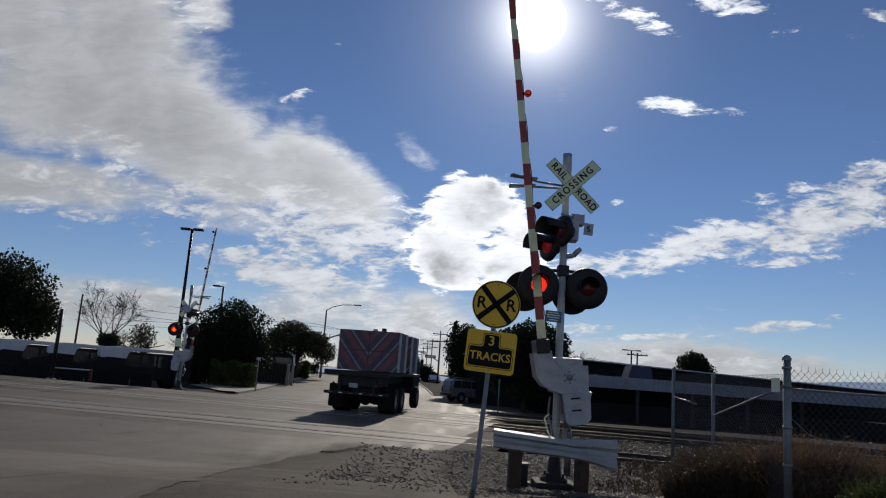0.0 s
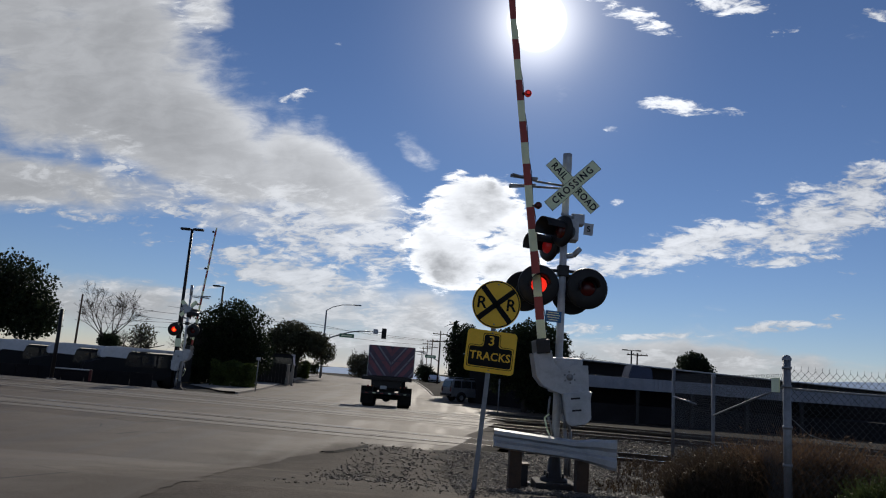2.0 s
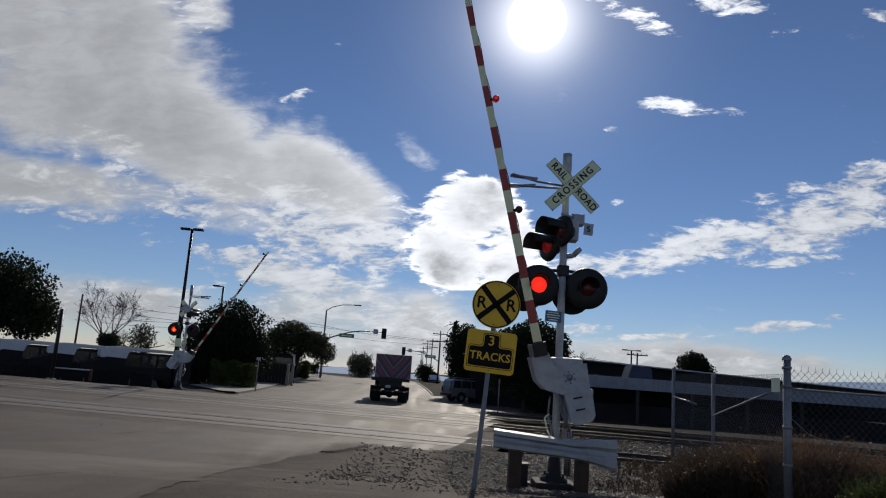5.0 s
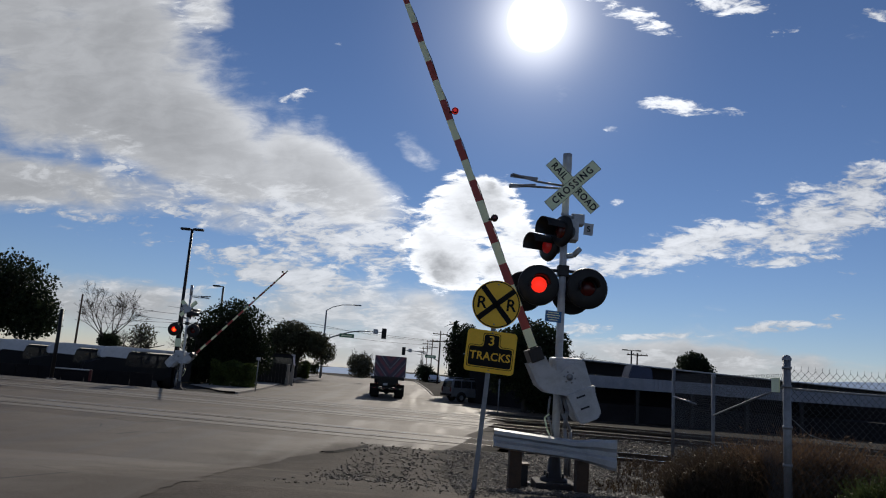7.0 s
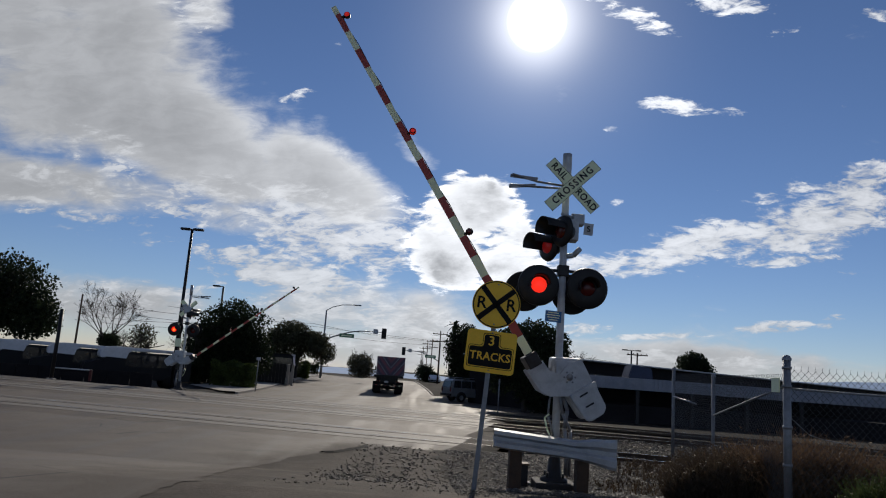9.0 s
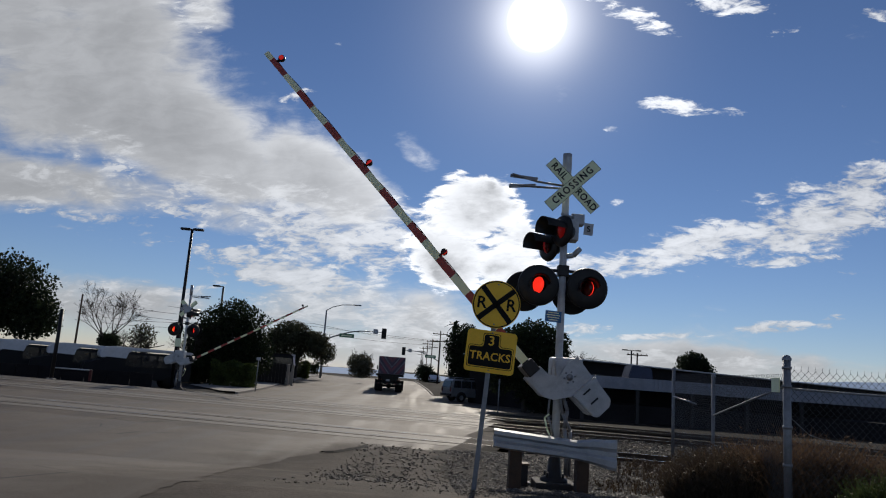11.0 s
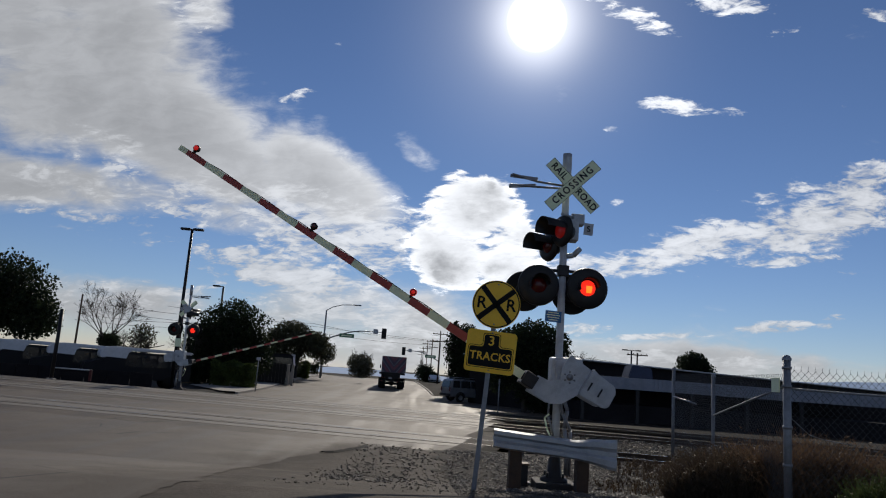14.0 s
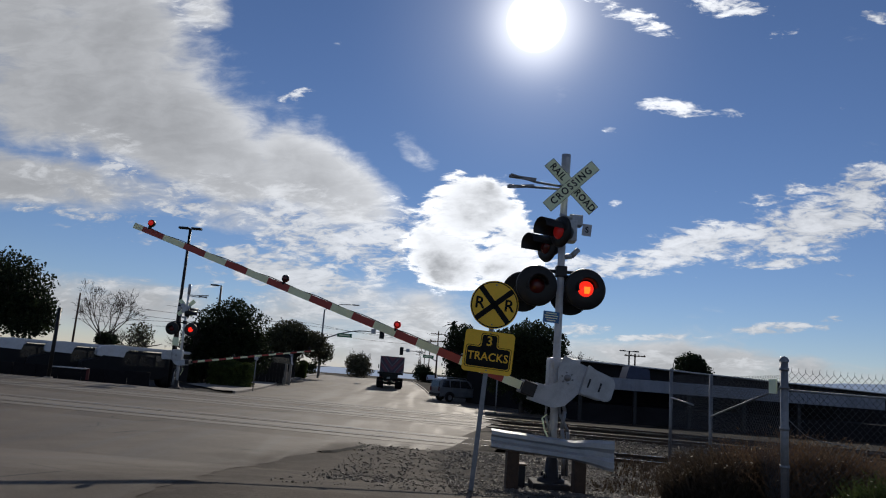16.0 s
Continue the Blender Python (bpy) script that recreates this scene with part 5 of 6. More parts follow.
def shuttle_bus(x, y, turn, label):
    """Cab-over shuttle bus: white roof cap over the cab, grey sides, row of windows. Front towards -x."""
    t = thing("shuttle_bus", label, "bus", pose(x, y, level(y), 0, 0, turn), "parked shuttle buses")
    bm = bmesh.new()
    slab(bm, [(-2.2, 0.5), (3.2, 0.5), (3.2, 2.12), (-1.5, 2.12), (-2.0, 1.6), (-2.9, 1.35), (-3.0, 0.6)], -1.1, 1.1)
    bmesh.ops.bevel(bm, geom=bm.edges[:], offset=0.05, segments=2, affect="EDGES")
    part("body", bm, BUS_SIDE, t, "dark grey bus side")
    bm = bmesh.new()
    slab(bm, [(-2.1, 1.72), (-0.6, 1.66), (-0.45, 2.18), (3.22, 2.18), (3.25, 2.34), (-1.2, 2.42), (-1.8, 2.36), (-2.12, 2.1)], -1.14, 1.14)
    bmesh.ops.bevel(bm, geom=bm.edges[:], offset=0.06, segments=2, affect="EDGES")
    part("roof_cap", bm, BUS_WHITE, t, "white moulded roof cap")
    for s in (-1, 1):
        for i in range(4):
            bm = bmesh.new()
            box(bm, -0.25 + i * 0.92, s * 1.115, 1.62, 0.82, 0.02, 0.72, None, 0.008)
            part("window", bm, GLASS, t)
        for wx in (-2.1, 2.0):
            bm = bmesh.new()
            lathe(bm, [(0.0, -0.13), (0.18, -0.13), (0.2, -0.1), (0.38, -0.12), (0.4, 0.0), (0.38, 0.12), (0.0, 0.12)], pose(wx, s * 1.0, 0.4, 0, 90, 90), 20)
            part("wheel", bm, RUBBER, t)
    bm = bmesh.new()
    box(bm, -1.8, 0, 1.70, 0.62, 1.9, 0.03, pose(0, 0, 0, 0, -46, 0))
    part("windscreen", bm, GLASS, t)
    return t


shuttle_bus(-25.2, 45.4, 30, "white-roofed grey shuttle bus parked in shade")
shuttle_bus(-21.9, 45.0, 30, "white-roofed shuttle bus in the middle of the row")
shuttle_bus(-18.6, 44.7, 30, "white-roofed shuttle bus beside the crossing mast")
shuttle_bus(-28.7, 45.9, 30, "white-roofed grey shuttle bus at the row's end")
# low barrier in front of them
t = thing("barrier", "low white and red barrier rail before the buses", "barrier", pose(-20.0, 39.9, 0, 0, 0, -3))
bm = bmesh.new()
rod(bm, (-1.15, 0, 0.60), (1.15, 0, 0.60), 0.035, 0.035, 8)
part("rail", bm, WHITE_METAL, t, "white top rail")
for x in (-1.1, 1.1):
    bm = bmesh.new()
    box(bm, x, 0, 0.31, 0.14, 0.12, 0.62, None, 0.01)
    part("post", bm, RED_DULL, t, "faded red post")
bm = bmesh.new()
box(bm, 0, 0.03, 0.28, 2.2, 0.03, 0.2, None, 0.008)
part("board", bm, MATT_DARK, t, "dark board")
# dark boards added at the buses' feet to stand in for shadow
t = thing("yard_shade_boards", "low dark boards standing in for shade along the bus yard", "fence", pose(-24, 41.6, level(41.6), 0, 0, 2))
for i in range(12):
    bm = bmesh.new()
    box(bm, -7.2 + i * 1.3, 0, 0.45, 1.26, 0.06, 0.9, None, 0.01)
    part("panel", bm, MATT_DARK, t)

# ---------------------------------------------------------------- low industrial building and dock beyond the tracks
b = thing("industrial_building", "long low dark industrial building with pale roof edge", "building", pose(9.4, 52, level(52), 0, 0, 40))
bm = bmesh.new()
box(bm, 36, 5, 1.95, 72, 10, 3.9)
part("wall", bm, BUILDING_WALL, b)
bm = bmesh.new()
box(bm, 36, 4.9, 3.96, 73, 11, 0.10, None, 0.02)
part("roof", bm, ROOF_EDGE, b, "pale flat roof edge")
for i in range(14):
    bm = bmesh.new()
    box(bm, 3 + i * 5, -0.02, 1.9, 3.4, 0.06, 2.2, None, 0.01)
    part("shutter", bm, DARK_STEEL, b, "dark roller shutter")
d = thing("loading_dock", "pale metal canopy over a dark loading dock", "loading dock", pose(9.0, 44.5, level(44.5), 0, 0, 0))
bm = bmesh.new()
box(bm, 9.5, 0, 2.42, 19.5, 0.08, 0.72, None, 0.01)
for i in range(76):
    box(bm, -0.1 + i * 0.255, -0.055, 2.42, 0.09, 0.03, 0.7)
part("fascia", bm, PANEL_GREY, d, "pale blue-grey corrugated fascia")
bm = bmesh.new()
box(bm, 9.5, 2.6, 2.72, 19.6, 5.2, 0.1)
part("canopy", bm, DARK_STEEL, d)
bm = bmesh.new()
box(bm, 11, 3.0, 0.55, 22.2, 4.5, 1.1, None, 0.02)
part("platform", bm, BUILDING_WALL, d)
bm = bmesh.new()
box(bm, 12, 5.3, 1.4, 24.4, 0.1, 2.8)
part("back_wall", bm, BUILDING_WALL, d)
for i in range(5):
    bm = bmesh.new()
    box(bm, 0.3 + i * 3.4, 0.1, 1.35, 0.2, 0.2, 2.7)
    part("post", bm, DARK_STEEL, d)
bm = bmesh.new()
slab(bm, [(-0.8, 0.0), (0.8, 0.0), (0.72, 0.7), (-0.55, 0.85)], -0.9, 0.9)
bmesh.ops.bevel(bm, geom=bm.edges[:], offset=0.06, segments=2, affect="EDGES")
t = thing("covered_crate", "crate under a dark blue tarpaulin on the canopy", "crate", pose(13.2, 46.6, level(44.5) + 2.77))
part("tarpaulin", bm, TARP, t)

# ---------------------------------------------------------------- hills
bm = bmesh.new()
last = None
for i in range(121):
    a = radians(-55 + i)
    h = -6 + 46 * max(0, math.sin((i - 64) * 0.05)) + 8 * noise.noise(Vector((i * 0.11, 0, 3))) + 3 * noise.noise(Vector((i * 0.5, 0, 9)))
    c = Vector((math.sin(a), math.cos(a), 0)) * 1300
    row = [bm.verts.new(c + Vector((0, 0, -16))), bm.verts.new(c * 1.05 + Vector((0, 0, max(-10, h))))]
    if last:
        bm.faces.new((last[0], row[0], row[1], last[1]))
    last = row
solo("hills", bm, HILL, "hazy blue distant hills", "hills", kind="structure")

# ---------------------------------------------------------------- chain-link fence
FENCE_TOP = 2.12


def fence_panel(parent, a, b, z0, z1, gap, r, top_frays=False):
    """Woven wires of one bay between two posts."""
    a, b = Vector(a), Vector(b)
    L, H = (b - a).length, z1 - z0
    way = (b - a).normalized()
    bm = bmesh.new()
    n = int((L + H) / gap)
    for s in (1, -1):
        for i in range(-int(H / gap), int(L / gap) + 1):
            x0 = i * gap if s > 0 else i * gap + H
            # clip the slanting wire to the bay
            k0, k1 = 0.0, 1.0
            xs = lambda k: x0 + s * H * k
            lo, hi = (0 - x0) / (s * H), (L - x0) / (s * H)
            k0, k1 = max(0.0, min(lo, hi)), min(1.0, max(lo, hi))
            if k1 - k0 < 0.02:
                continue
            p = a + way * xs(k0)
            q = a + way * xs(k1)
            off = 0.003 * s
            rod(bm, (p.x, p.y + off, z0 + H * k0), (q.x, q.y + off, z0 + H * k1), r, r, 3, False, False)
    if top_frays:
        x = 0.0
        while x < L:
            c = a + way * x
            rod(bm, (c.x, c.y, z1), (c.x + 0.01, c.y, z1 + 0.055), r, r * 0.6, 3, False, False)
            x += gap
    return part("mesh_bay", bm, MESH_WIRE, parent, "rusting grey chain-link mesh")


f = thing("chain_link_fence", "grey chain-link fence turning a corner beside the tracks", "fence")
P1, P2, P3, P4, P5 = (6.1, 18.2), (5.55, 14.2), (4.84, 9.8), (8.2, 9.95), (12, 10.1)
for (x, y), z1, r in ((P1, 2.40, 0.04), (P2, 2.22, 0.035), (P3, 2.43, 0.052), (P4, 2.30, 0.04), (P5, 2.30, 0.04)):
    bm = bmesh.new()
    rod(bm, (x, y, level(y) - 0.05), (x, y, z1), r, r, 14)
    lathe(bm, [(r * 1.2, -0.03), (r * 1.2, 0.0), (r * 0.8, 0.035), (0.0, 0.05)], pose(x, y, z1), 14)
    if (x, y) == P3:
        for z in (0.55, 1.0, 1.5, 2.05, 2.3):
            lathe(bm, [(r * 1.04, -0.02), (r * 1.22, -0.02), (r * 1.22, 0.02), (r * 1.04, 0.02)], pose(x, y, z), 14)
    part("post", bm, STEEL, f, "galvanised fence post with cap")
for a, b, gap, z1, fr in ((P1, P2, 0.085, 2.28, False), (P2, P3, 0.085, 2.22, False), (P3, P4, 0.10, 2.28, True), (P4, P5, 0.10, 2.28, True)):
    fence_panel(f, (*a, 0), (*b, 0), min(level(a[1]), level(b[1])) + 0.04, z1, gap, 0.0028 if fr else 0.0022, fr)
bm = bmesh.new()
rod(bm, (P1[0], P1[1], 1.72), (5.72, 15.6, 1.62), 0.02, 0.02, 8)
rod(bm, (P2[0], P2[1], 1.45), (P3[0], P3[1], 2.06), 0.017, 0.017, 8)
part("loose_rail", bm, STEEL, f, "bent loose rail")
bm = bmesh.new()
rod(bm, (P3[0], P3[1], 2.02), (P5[0], P5[1], 1.98), 0.016, 0.016, 8)
tube(bm, [(4.9, 9.8, 1.62), (5.15, 9.82, 1.42), (5.35, 9.85, 1.37), (5.75, 9.85, 1.32)], 0.006, 5)
part("tension_wire", bm, STEEL, f)
bm = bmesh.new()
box(bm, 4.78, 10.0, 2.06, 0.02, 0.22, 0.2, None, 0.004)
part("notice_plate", bm, SIGN_WHITE, f, "small blank white notice")

# ---------------------------------------------------------------- weeds by the fence


def weeds(name, spots, count, leaf, label, seed, width=0.012):
    """Blades in tufts: (x, y, radius, height)."""
    rng = random.Random(seed)
    verts, faces = [], []
    for _ in range(count):
        x, y, r, h = rng.choice(spots)
        a, d = rng.uniform(0, 6.28), r * rng.random() ** 0.6
        p = Vector((x + math.cos(a) * d, y + math.sin(a) * d, 0))
        p.z = level(p.y)
        lean = Vector((rng.gauss(0, 0.3), rng.gauss(0, 0.3), 1)).normalized()
        L = h * rng.uniform(0.35, 1.0) * (1 - 0.45 * (d / r) ** 2)
        side = Vector((rng.gauss(0, 1), rng.gauss(0, 1), 0)).normalized() * width * rng.uniform(0.6, 1.6)
        bend = Vector((rng.gauss(0, 0.16), rng.gauss(0, 0.16), -0.05)) * L
        k = len(verts)
        mid, tip = p + lean * L * 0.55, p + lean * L + bend
        verts += [p - side, p + side, mid + side * 0.8, mid - side * 0.8, tip]
        faces += [(k, k + 1, k + 2, k + 3), (k + 3, k + 2, k + 4)]
        for _ in range(3):
            c = p.lerp(tip, rng.uniform(0.4, 1.0))
            o = Vector((rng.gauss(0, 1), rng.gauss(0, 1), rng.gauss(0.3, 0.7))).normalized() * rng.uniform(0.03, 0.09)
            w = Vector((rng.gauss(0, 1), rng.gauss(0, 1), rng.gauss(0, 1))).normalized() * width
            k = len(verts)
            verts += [c - w, c + w, c + o]
            faces += [(k, k + 1, k + 2)]
    me = bpy.data.meshes.new(name)
    me.from_pydata([tuple(v) for v in verts], [], faces)
    me.materials.append(leaf)
    return tagged(new(name, me), label, "weeds", kind="stuff")


weeds("dry_weeds", [(5.6, 10.9, 0.6, 1.45), (6.3, 11.0, 0.8, 1.35), (7.3, 11, 0.9, 1.2), (5.2, 11.6, 0.5, 1.3)], 9000, LEAF_DRY, "tall dry brown weeds along the fence", 51)
weeds("green_weeds", [(5.75, 9.3, 0.35, 0.75), (6.2, 9.3, 0.4, 0.85), (5.3, 9.0, 0.3, 0.35), (5.6, 13.2, 0.4, 0.4)], 3000, LEAF_GRASS, "fresh green weeds at the fence foot", 52)
weeds("shade_dark_weeds", [(4.9, 12.6, 0.6, 1.15), (5.3, 13.6, 0.6, 1.1), (4.7, 11.4, 0.55, 1.15), (4.3, 11.6, 0.5, 0.8), (5.5, 15.0, 0.6, 0.8)], 9000, LEAF_DUSK, "weeds behind the fence mesh, darkened to stand for shade", 54)
weeds("sparse_weeds", [(3.9, 13.6, 0.9, 0.25), (4.8, 15.5, 0.9, 0.3), (5.0, 17.0, 0.7, 0.35)], 400, LEAF_DUSK, "sparse dry weeds in the gravel", 53)

# ---------------------------------------------------------------- loose stones on the verge and in the ballast


def stones(name, count, area, size, label, seed, mat=None):
    rng = random.Random(seed)
    verts, faces = [], []
    base = [(1, 0, 0), (-1, 0, 0), (0, 1, 0), (0, -1, 0), (0, 0, 1), (0, 0, -1)]
    tri = [(0, 2, 4), (2, 1, 4), (1, 3, 4), (3, 0, 4), (2, 0, 5), (1, 2, 5), (3, 1, 5), (0, 3, 5)]
    made = 0
    flat = Matrix.Diagonal((1, 1, 0.6))
    while made < count:
        x, y = rng.uniform(area[0], area[1]), rng.uniform(area[2], area[3])
        if noise.noise(Vector((x * 0.55, y * 0.55, seed))) < rng.uniform(-0.6, 0.35):
            continue
        if x < 0.4 and rng.random() < 0.84:
            continue
        if y < 18 and x < -2.9 + max(0, y - 14.2) * 0.42 + rng.choice((0.3, 0.2, 0.05, -0.25, -0.7)):
            continue
        made += 1
        s = size * rng.uniform(0.35, 1.0) ** 2 * 1.5 + 0.006
        q = Euler((rng.uniform(0, 6.3), rng.uniform(0, 6.3), rng.uniform(0, 6.3))).to_matrix()
        k = len(verts)
        verts += [tuple(Vector((x, y, level(y) + 0.012 + s * 0.25)) + flat @ (q @ Vector([c * s * rng.uniform(0.6, 1.15) for c in v]))) for v in base]
        faces += [tuple(k + i for i in t) for t in tri]
    me = bpy.data.meshes.new(name)
    me.from_pydata(verts, [], faces)
    me.materials.append(mat or STONE_LOOSE)
    return tagged(new(name, me), label, "gravel", kind="stuff")


stones("gravel", 19000, (-1.7, 7.0, 10.6, 18.2), 0.022, "loose grey gravel and rubble on the verge", 61)
stones("ballast_stones", 9000, (2.2, 14, 17.2, 26.0), 0.030, "loose ballast stones beside the rails", 62)
stones("fine_gravel", 2500, (-2.0, 3.0, 9.0, 13.5), 0.014, "fine gravel scattered on the dirt", 63)

# ---------------------------------------------------------------- broken edge of the tarmac
bm = bmesh.new()
pts = [(-2.35, 15.75), (-2.15, 15.95), (-2.0, 16.35), (-1.85, 16.8), (-1.66, 17.25), (-1.6, 17.7)]
for (xa, ya), (xb, yb) in zip(pts, pts[1:]):
    a = bm.verts.new((xa, ya, 0.015)), bm.verts.new((xa + 0.09, ya - 0.02, 0.045)), bm.verts.new((xa + 0.2, ya - 0.03, 0.012))
    b = bm.verts.new((xb, yb, 0.015)), bm.verts.new((xb + 0.07, yb - 0.02, 0.05)), bm.verts.new((xb + 0.18, yb - 0.03, 0.012))
    for i in range(2):
        bm.faces.new((a[i], a[i + 1], b[i + 1], b[i]))
solo("tarmac_lip", bm, YARD_SHADE_AND_LIP, "raised broken dark lip of old tarmac", "tarmac", kind="structure")

# ---------------------------------------------------------------- lorry with stacked crates


def clip(poly, inside, cut):
    out = []
    for i, p in enumerate(poly):
        q = poly[(i + 1) % len(poly)]
        if inside(p):
            out.append(p)
        if inside(p) != inside(q):
            out.append(cut(p, q))
    return out


def band(x0, x1, z0, z1, c0, c1, s):
    """The part of a slanting band c0 < z + s*x < c1 that lies in a rectangle."""
    poly = [(x0, z0), (x1, z0), (x1, z1), (x0, z1)]
    for sign, c in ((1, c0), (-1, c1)):
        f = lambda p: sign * (p[1] + s * p[0] - c)
        poly = clip(poly, lambda p: f(p) >= 0, lambda p, q: (p[0] + (q[0] - p[0]) * f(p) / (f(p) - f(q)), p[1] + (q[1] - p[1]) * f(p) / (f(p) - f(q)))) if poly else poly
    return poly


def crate_stack(parent, y0, y1, name):
    z0, z1, w = 1.66, 3.27, 1.225
    bm = bmesh.new()
    box(bm, 0, (y0 + y1) / 2 + 0.02, (z0 + z1) / 2, 2 * w - 0.06, y1 - y0 - 0.04, z1 - z0 - 0.06)
    body = part(name, bm, CRATE_DARK, parent, "stacked crates with a faded red chevron")
    body.matrix_basis = pose(0.13, 0, 0)
    for a, b in ((z0, (z0 + z1) / 2 - 0.012), ((z0 + z1) / 2 + 0.012, z1)):
        for xa, xb in ((-w, -0.008), (0.008, w)):
            bm = bmesh.new()
            box(bm, (xa + xb) / 2, (y0 + y1) / 2, (a + b) / 2, xb - xa, y1 - y0, b - a, None, 0.012)
            part("crate", bm, CRATE_DARK, body)
    zm = (z0 + z1) / 2
    for side in (-1, 1):
        for i in range(8):
            c = z0 - 1.3 + i * 0.47
            xa, xb = (-w + 0.01, -0.015) if side < 0 else (0.015, w - 0.01)
            s = 1.25 * -side
            for za, zb in ((z0 + 0.01, zm - 0.02), (zm + 0.02, z1 - 0.01)):
                lo = c
                hi = c + (0.36 if i % 2 else 0.13)
                poly = band(xa, xb, za, zb, lo, hi, s)
                if len(poly) < 3:
                    continue
                bm = bmesh.new()
                slab(bm, poly, y0 - 0.006, y0 - 0.001)
                part("stripe", bm, CRATE_RED if i % 2 else CRATE_PALE, body)
        for y in (y0 + 0.2, y1 - 0.3):
            bm = bmesh.new()
            box(bm, side * (w + 0.012), y, (z0 + z1) / 2, 0.03, 0.42, z1 - z0 - 0.02, None, 0.006)
            part("side_batten", bm, CRATE_EDGE, body, "pale green side batten")
    return body


truck = thing("flatbed_truck", "flatbed truck carrying crates with a faded red chevron", "truck", pose(-3.05, 29, 0))
crate_stack(truck, 0.25, 2.15, "crate_stack")
crate_stack(truck, 3.0, 4.9, "crate_stack")
TAIL = -0.8
bm = bmesh.new()
box(bm, 0, 2.85, 1.575, 2.6, 7.1, 0.12, None, 0.015)
box(bm, 0, TAIL + 0.02, 1.54, 2.6, 0.08, 0.2, None, 0.012)
part("flatbed", bm, BLACK, truck, "dark steel flatbed")
bm = bmesh.new()
for x in (-0.42, 0.42):
    box(bm, x, 3.85, 1.34, 0.09, 8.7, 0.34)
box(bm, 0, TAIL + 0.3, 1.27, 1.6, 0.1, 0.42, None, 0.01)
box(bm, 0, 1.9, 1.0, 0.8, 3.0, 0.5)
for y in (1.0, 2.35):
    rod(bm, (-0.8, y, 0.52), (0.8, y, 0.52), 0.11, 0.11, 12)
    lathe(bm, [(0.0, -0.24), (0.2, -0.16), (0.26, 0.0), (0.2, 0.16), (0.0, 0.24)], pose(0, y, 0.54, 90, 0, 0), 14)
part("chassis", bm, BLACK, truck)
bm = bmesh.new()
box(bm, 0, TAIL + 0.12, 0.78, 2.55, 0.1, 0.12, None, 0.015)
for x in (-0.7, 0.7):
    box(bm, x, TAIL + 0.18, 1.05, 0.07, 0.07, 0.5)
bumper = part("bumper", bm, BLACK, truck)
for i in range(6):
    bm = bmesh.new()
    box(bm, -1.0 + i * 0.4, TAIL + 0.066, 0.78, 0.14, 0.006, 0.035)
    part("reflector", bm, SIGN_WHITE if i % 2 else STRIPE_RED, bumper)
for x in (-0.72, 0.72, -0.95, 0.95):
    bm = bmesh.new()
    lathe(bm, [(0.0, 0.03), (0.05, 0.03), (0.06, 0.0)], pose(x, TAIL + 0.22, 1.12, 90, 0, 0), 12)
    part("tail_light", bm, RED_PAINT if abs(x) > 0.8 else AMBER, truck)
bm = bmesh.new()
box(bm, -0.15, TAIL + 0.2, 1.08, 0.34, 0.012, 0.17)
part("number_plate", bm, ALU, truck)
for x in (-1.02, 1.02):
    bm = bmesh.new()
    box(bm, x, 0.30, 0.64, 0.66, 0.02, 0.9, None, 0.005)
    part("mud_flap", bm, RUBBER, truck)
for y in (1.0, 2.35, 7.2):
    for x in (-0.95, 0.95):
        bm = bmesh.new()
        ww = 0.33 if y < 5 else 0.16
        lathe(bm, [(0.30, -ww), (0.48, -ww), (0.52, -ww + 0.05), (0.52, -0.03), (0.49, 0.0), (0.52, 0.03), (0.52, ww - 0.05), (0.48, ww), (0.30, ww)], pose(x, y, 0.52, 0, 90, 0), 30)
        wh = part("wheel", bm, RUBBER, truck, "black tyre")
        bm = bmesh.new()
        lathe(bm, [(0.30, -ww + 0.02), (0.28, -ww + 0.1), (0.12, -ww + 0.12), (0.0, -ww + 0.05)], pose(x, y, 0.52, 0, 90 if x < 0 else -90, 0), 20)
        part("rim", bm, STEEL, wh)
bm = bmesh.new()
slab(bm, [(-1.15, 0.7), (0.95, 0.7), (0.95, 2.3), (0.8, 2.6), (-1.0, 2.6), (-1.15, 2.3)], 6.5, 8.4)
bmesh.ops.bevel(bm, geom=bm.edges[:], offset=0.06, segments=2, affect="EDGES")
part("cab", bm, BUS_SIDE, truck)
for x in (-1.32, 1.1):
    bm = bmesh.new()
    box(bm, x, 8.0, 2.2, 0.12, 0.16, 0.4, None, 0.03)
    part("mirror", bm, BLACK, truck)

# ---------------------------------------------------------------- grey off-road car in the driveway, and a white car behind it


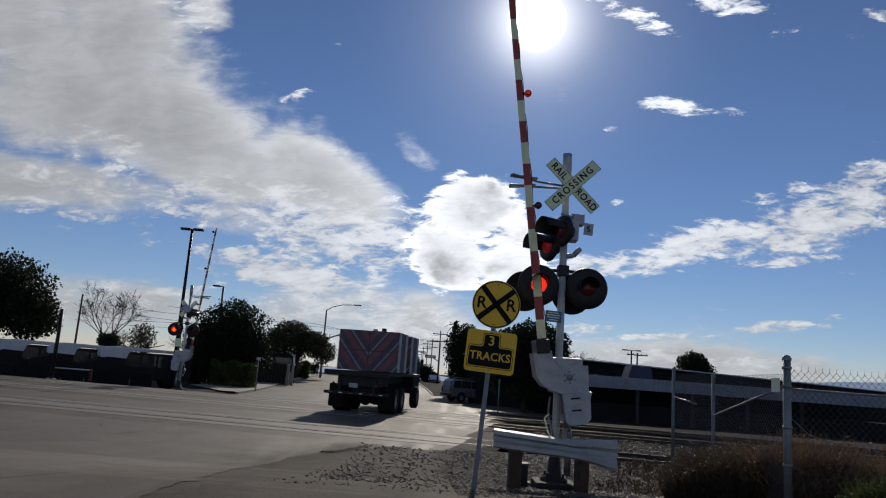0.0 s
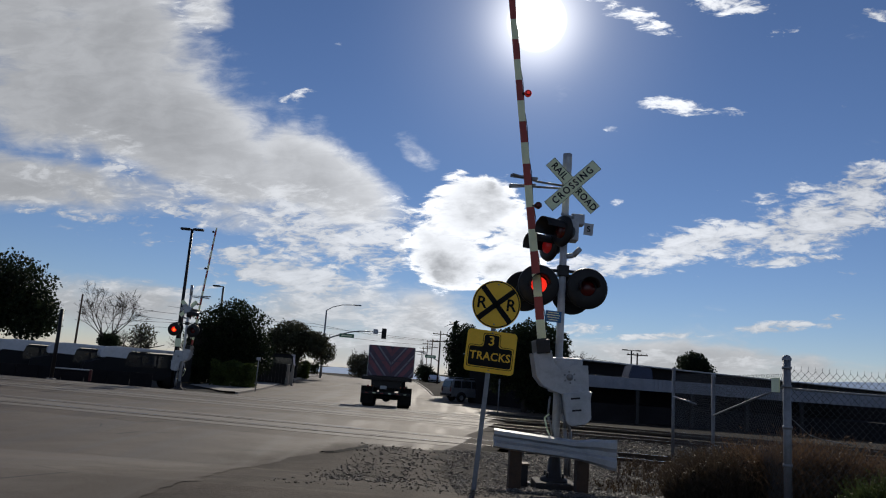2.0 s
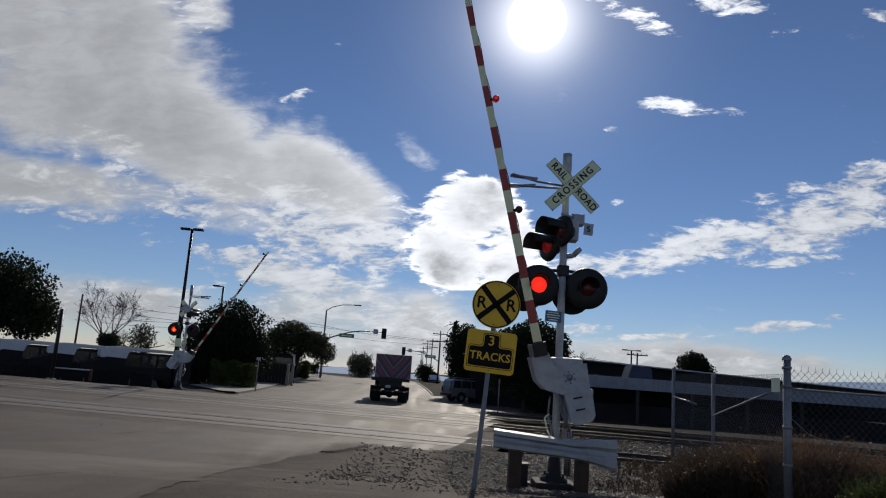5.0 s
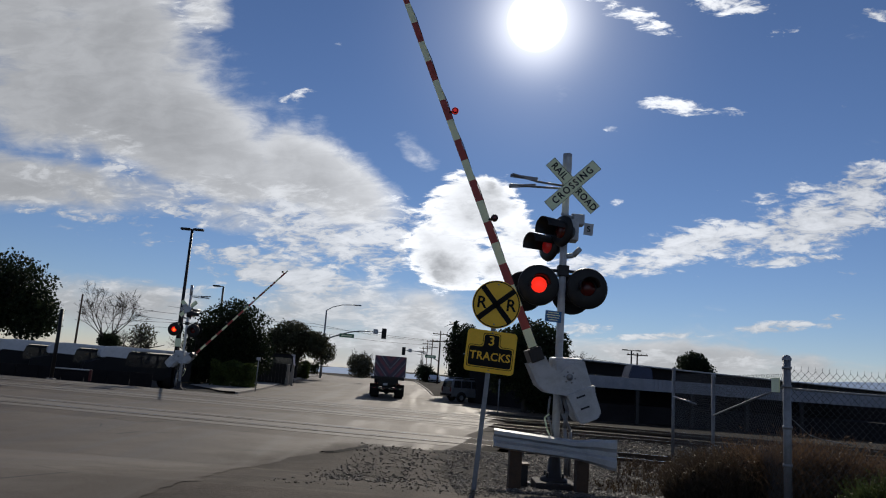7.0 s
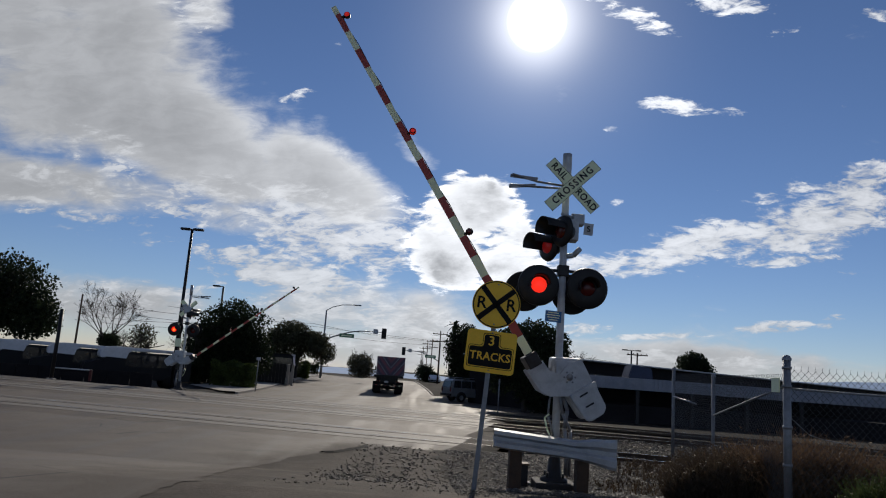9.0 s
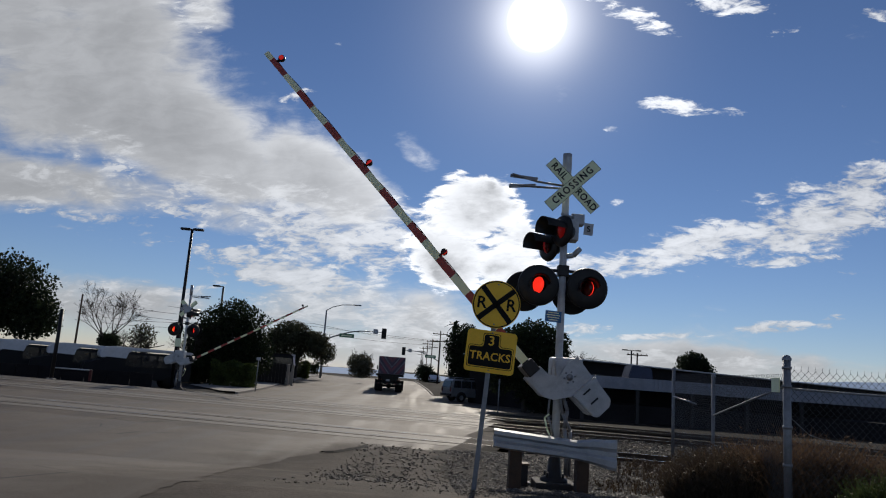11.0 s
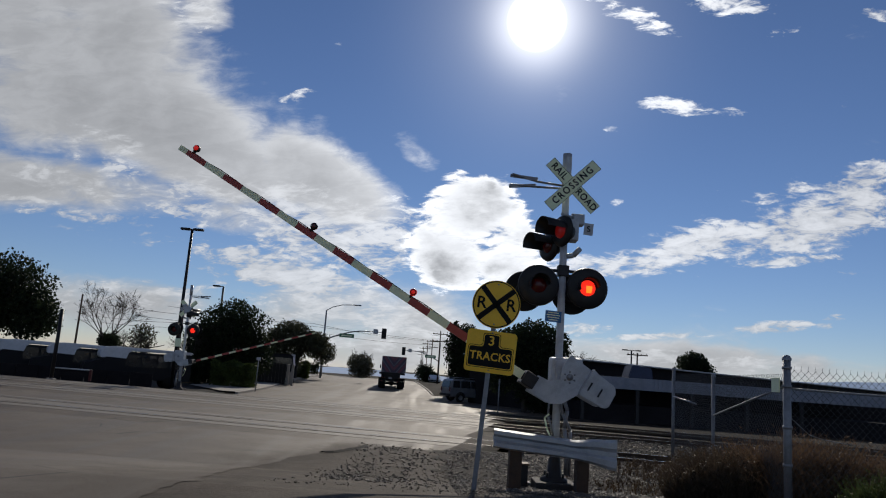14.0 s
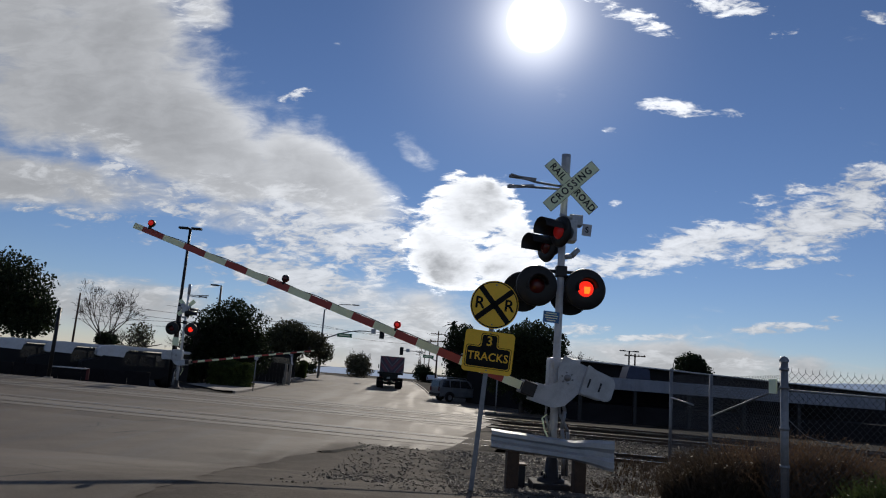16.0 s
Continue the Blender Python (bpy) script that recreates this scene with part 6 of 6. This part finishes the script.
def car(name, x, y, turn, paint, label, profile, glass, length, wheels, rack=False):
    """Side outline in x and z, front towards +x."""
    t = thing(name, label, "car", pose(x, y, level(y), 0, 0, turn))
    bm = bmesh.new()
    slab(bm, profile, -0.88, 0.88)
    for v in bm.verts:
        if v.co.z > 1.05:
            v.co.y *= 1 - 0.16 * (v.co.z - 1.05) / 0.7
    bmesh.ops.bevel(bm, geom=bm.edges[:], offset=0.05, segments=3, affect="EDGES")
    for f in bm.faces:
        f.smooth = False
    part("body", bm, paint, t)
    for s in (-1, 1):
        for quad in glass:
            bm = bmesh.new()
            pts = [(px, s * (0.885 * (1 - 0.16 * max(0, pz - 1.05) / 0.7) + 0.004), pz) for px, pz in quad]
            vs = [bm.verts.new(p) for p in pts]
            vt = [bm.verts.new((p[0], p[1] - s * 0.02, p[2])) for p in pts]
            bm.faces.new(vs if s < 0 else vs[::-1])
            for i in range(len(vs)):
                bm.faces.new((vs[i], vt[i], vt[(i + 1) % len(vs)], vs[(i + 1) % len(vs)]))
            part("side_window", bm, GLASS, t)
        for wx in wheels:
            bm = bmesh.new()
            lathe(bm, [(0.2, -0.11), (0.34, -0.12), (0.36, -0.06), (0.36, 0.06), (0.34, 0.12), (0.2, 0.11)], pose(wx, s * 0.80, 0.36, 0, 90, 90), 24)
            wh = part("wheel", bm, RUBBER, t, "black tyre")
            bm = bmesh.new()
            lathe(bm, [(0.22, 0.0), (0.2, 0.05), (0.06, 0.07), (0.0, 0.07)], pose(wx, s * 0.86, 0.36, 90 * s, 0, 0), 16)
            part("rim", bm, STEEL, wh)
            bm = bmesh.new()
            lathe(bm, [(0.36, -0.02), (0.46, -0.02), (0.46, 0.02), (0.36, 0.02)], pose(wx, s * 0.872, 0.36, 90, 0, 0), 20, (0, 180))
            part("wheel_arch", bm, BLACK, t)
    bm = bmesh.new()
    xr = min(p[0] for p in profile)
    xf = max(p[0] for p in profile)
    box(bm, xr - 0.03, 0, 0.55, 0.14, 1.7, 0.2, None, 0.03)
    box(bm, xf + 0.03, 0, 0.52, 0.14, 1.7, 0.22, None, 0.03)
    part("bumper", bm, BLACK, t)
    for s in (-0.72, 0.72):
        bm = bmesh.new()
        box(bm, xr - 0.01, s, 0.98, 0.06, 0.16, 0.34, None, 0.01)
        part("tail_light", bm, RED_PAINT, t)
    if rack:
        bm = bmesh.new()
        for s in (-0.58, 0.58):
            tube(bm, [(-2.0, s, 1.84), (-1.9, s, 1.94), (0.1, s, 1.94), (0.25, s, 1.84)], 0.025, 6)
        for xx in (-1.7, -1.0, -0.2):
            box(bm, xx, 0, 1.95, 0.06, 1.3, 0.03)
        part("roof_rack", bm, STEEL, t)
        bm = bmesh.new()
        lathe(bm, [(0.0, 0.03), (0.14, 0.0), (0.16, -0.04), (0.1, -0.05)], pose(0.62, -0.9, 1.25, 0, 90, 0), 12)
        part("mirror", bm, BLACK, t)
    return t


SUV_SHAPE = [(-2.3, 0.42), (2.25, 0.42), (2.3, 0.85), (2.15, 1.02), (0.95, 1.14), (0.42, 1.72), (0.15, 1.82), (-2.0, 1.82), (-2.22, 1.7), (-2.34, 1.05)]
suv = car("off_road_car", 3.2, 59.8, 27, CAR_GREY, "grey boxy off-road car backing out of a driveway", SUV_SHAPE,
          [[(-2.12, 1.15), (-1.45, 1.15), (-1.45, 1.68), (-2.02, 1.68)], [(-1.35, 1.15), (-0.5, 1.15), (-0.5, 1.68), (-1.35, 1.68)], [(-0.42, 1.15), (0.62, 1.15), (0.2, 1.68), (-0.42, 1.68)]], 4.6, (-1.4, 1.45), True)
bm = bmesh.new()
box(bm, -2.31, 0, 1.4, 0.03, 1.3, 0.5, pose(0, 0, 0, 0, 10, 0), 0.01)
part("rear_window", bm, GLASS, suv)
car("parked_car", 0.2, 121.0, 86, CAR_WHITE, "white car parked at the roadside kerb", [(-2.2, 0.4), (2.2, 0.4), (2.25, 0.75), (1.2, 0.95), (0.5, 1.42), (-1.3, 1.45), (-2.0, 1.0), (-2.25, 0.9)],
    [[(-1.4, 0.98), (-0.4, 0.98), (-0.4, 1.36), (-1.15, 1.36)], [(-0.3, 0.98), (0.9, 0.98), (0.42, 1.36), (-0.3, 1.36)]], 4.4, (-1.35, 1.4))

# ---------------------------------------------------------------- movements


def motions():
    # near gate arm: angle above level
    near = [(0, 82.1), (3.05, 82.1), (3.5, 80.7), (4, 78.9), (6.5, 69.1), (7, 66.7), (7.5, 64.5), (8, 62.0), (8.5, 59.6), (9, 57.1), (11.5, 43.5), (12, 40.8), (12.5, 38.0), (13, 35.2), (13.5, 32.3), (14, 29.4),
            (14.5, 26.3), (15, 23.4), (15.5, 20.7), (16, 17.9)]
    hub = arm_near.matrix_basis.copy()
    walk(arm_near, [(t, hub @ pose(0, 0, 0, 0, a, 0)) for t, a in near])
    far = [(0, 85.4), (2.9, 85.4), (3.3, 79.6), (3.6, 75.0), (4, 69.7), (6.4, 50.7), (7, 47.5), (8, 42.7), (9, 38.7), (11.4, 28.0), (12, 26.0), (13, 22.0), (14, 17.4), (15, 13.4), (16, 9.6)]
    hub = arm_far.matrix_basis.copy()
    walk(arm_far, [(t, hub @ pose(0, 0, 0, 0, a, 0)) for t, a in far])
    # the lenses turn by half a circle every half cycle
    for ob, first, at in LENSES:
        rows, turn = [(0.0, 0 if first else 180)], 0 if first else 180
        for k in range(31):
            t = 0.32 + 0.5075 * k + (-0.05 if 22 <= k <= 25 else 0.035 if k > 25 else 0.0)
            rows += [(t - 0.05, turn), (t - 0.017, turn + 60), (t + 0.017, turn + 120), (t + 0.05, turn + 180)]
            turn += 180
        rows.append((16.0, turn))
        walk(ob, [(t, at @ pose(0, 0, 0, 0, 0, a)) for t, a in rows])
    # the lorry drives off and comes to a stand
    lorry = [(0, -2.85, 28.5, -8.2), (0.5, -2.62, 31.0, -6), (1, -2.52, 33.8, -3.2), (1.5, -2.42, 35.9, 0), (2, -2.45, 38.2, 2), (2.5, -2.52, 40.2, 3), (3, -2.62, 42.6, 3.7), (3.5, -2.78, 45.2, 3.7),
             (4, -2.82, 47, 3.7), (6.5, -3.42, 54.5, 3.7), (7, -3.59, 56.5, 3.7), (8, -3.83, 60.3, 3.7), (9, -3.98, 63.5, 3.7), (11.5, -4.16, 68.5, 3.7), (12.5, -4.23, 71, 3.7), (16, -4.26, 74, 3.7)]
    walk(truck, [(t, pose(x, y, level(y) + (0.07 if y < 33 else 0.0), 0, 0, a)) for t, x, y, a in lorry])
    # the grey car rolls backwards out of the driveway
    spot = suv.matrix_basis.copy()
    walk(suv, [(t, spot @ pose(-d, 0, 0)) for t, d in ((0, 0), (13.3, 0), (14.5, 0.2), (15.0, 0.36), (15.5, 0.58), (16, 0.85))])


motions()
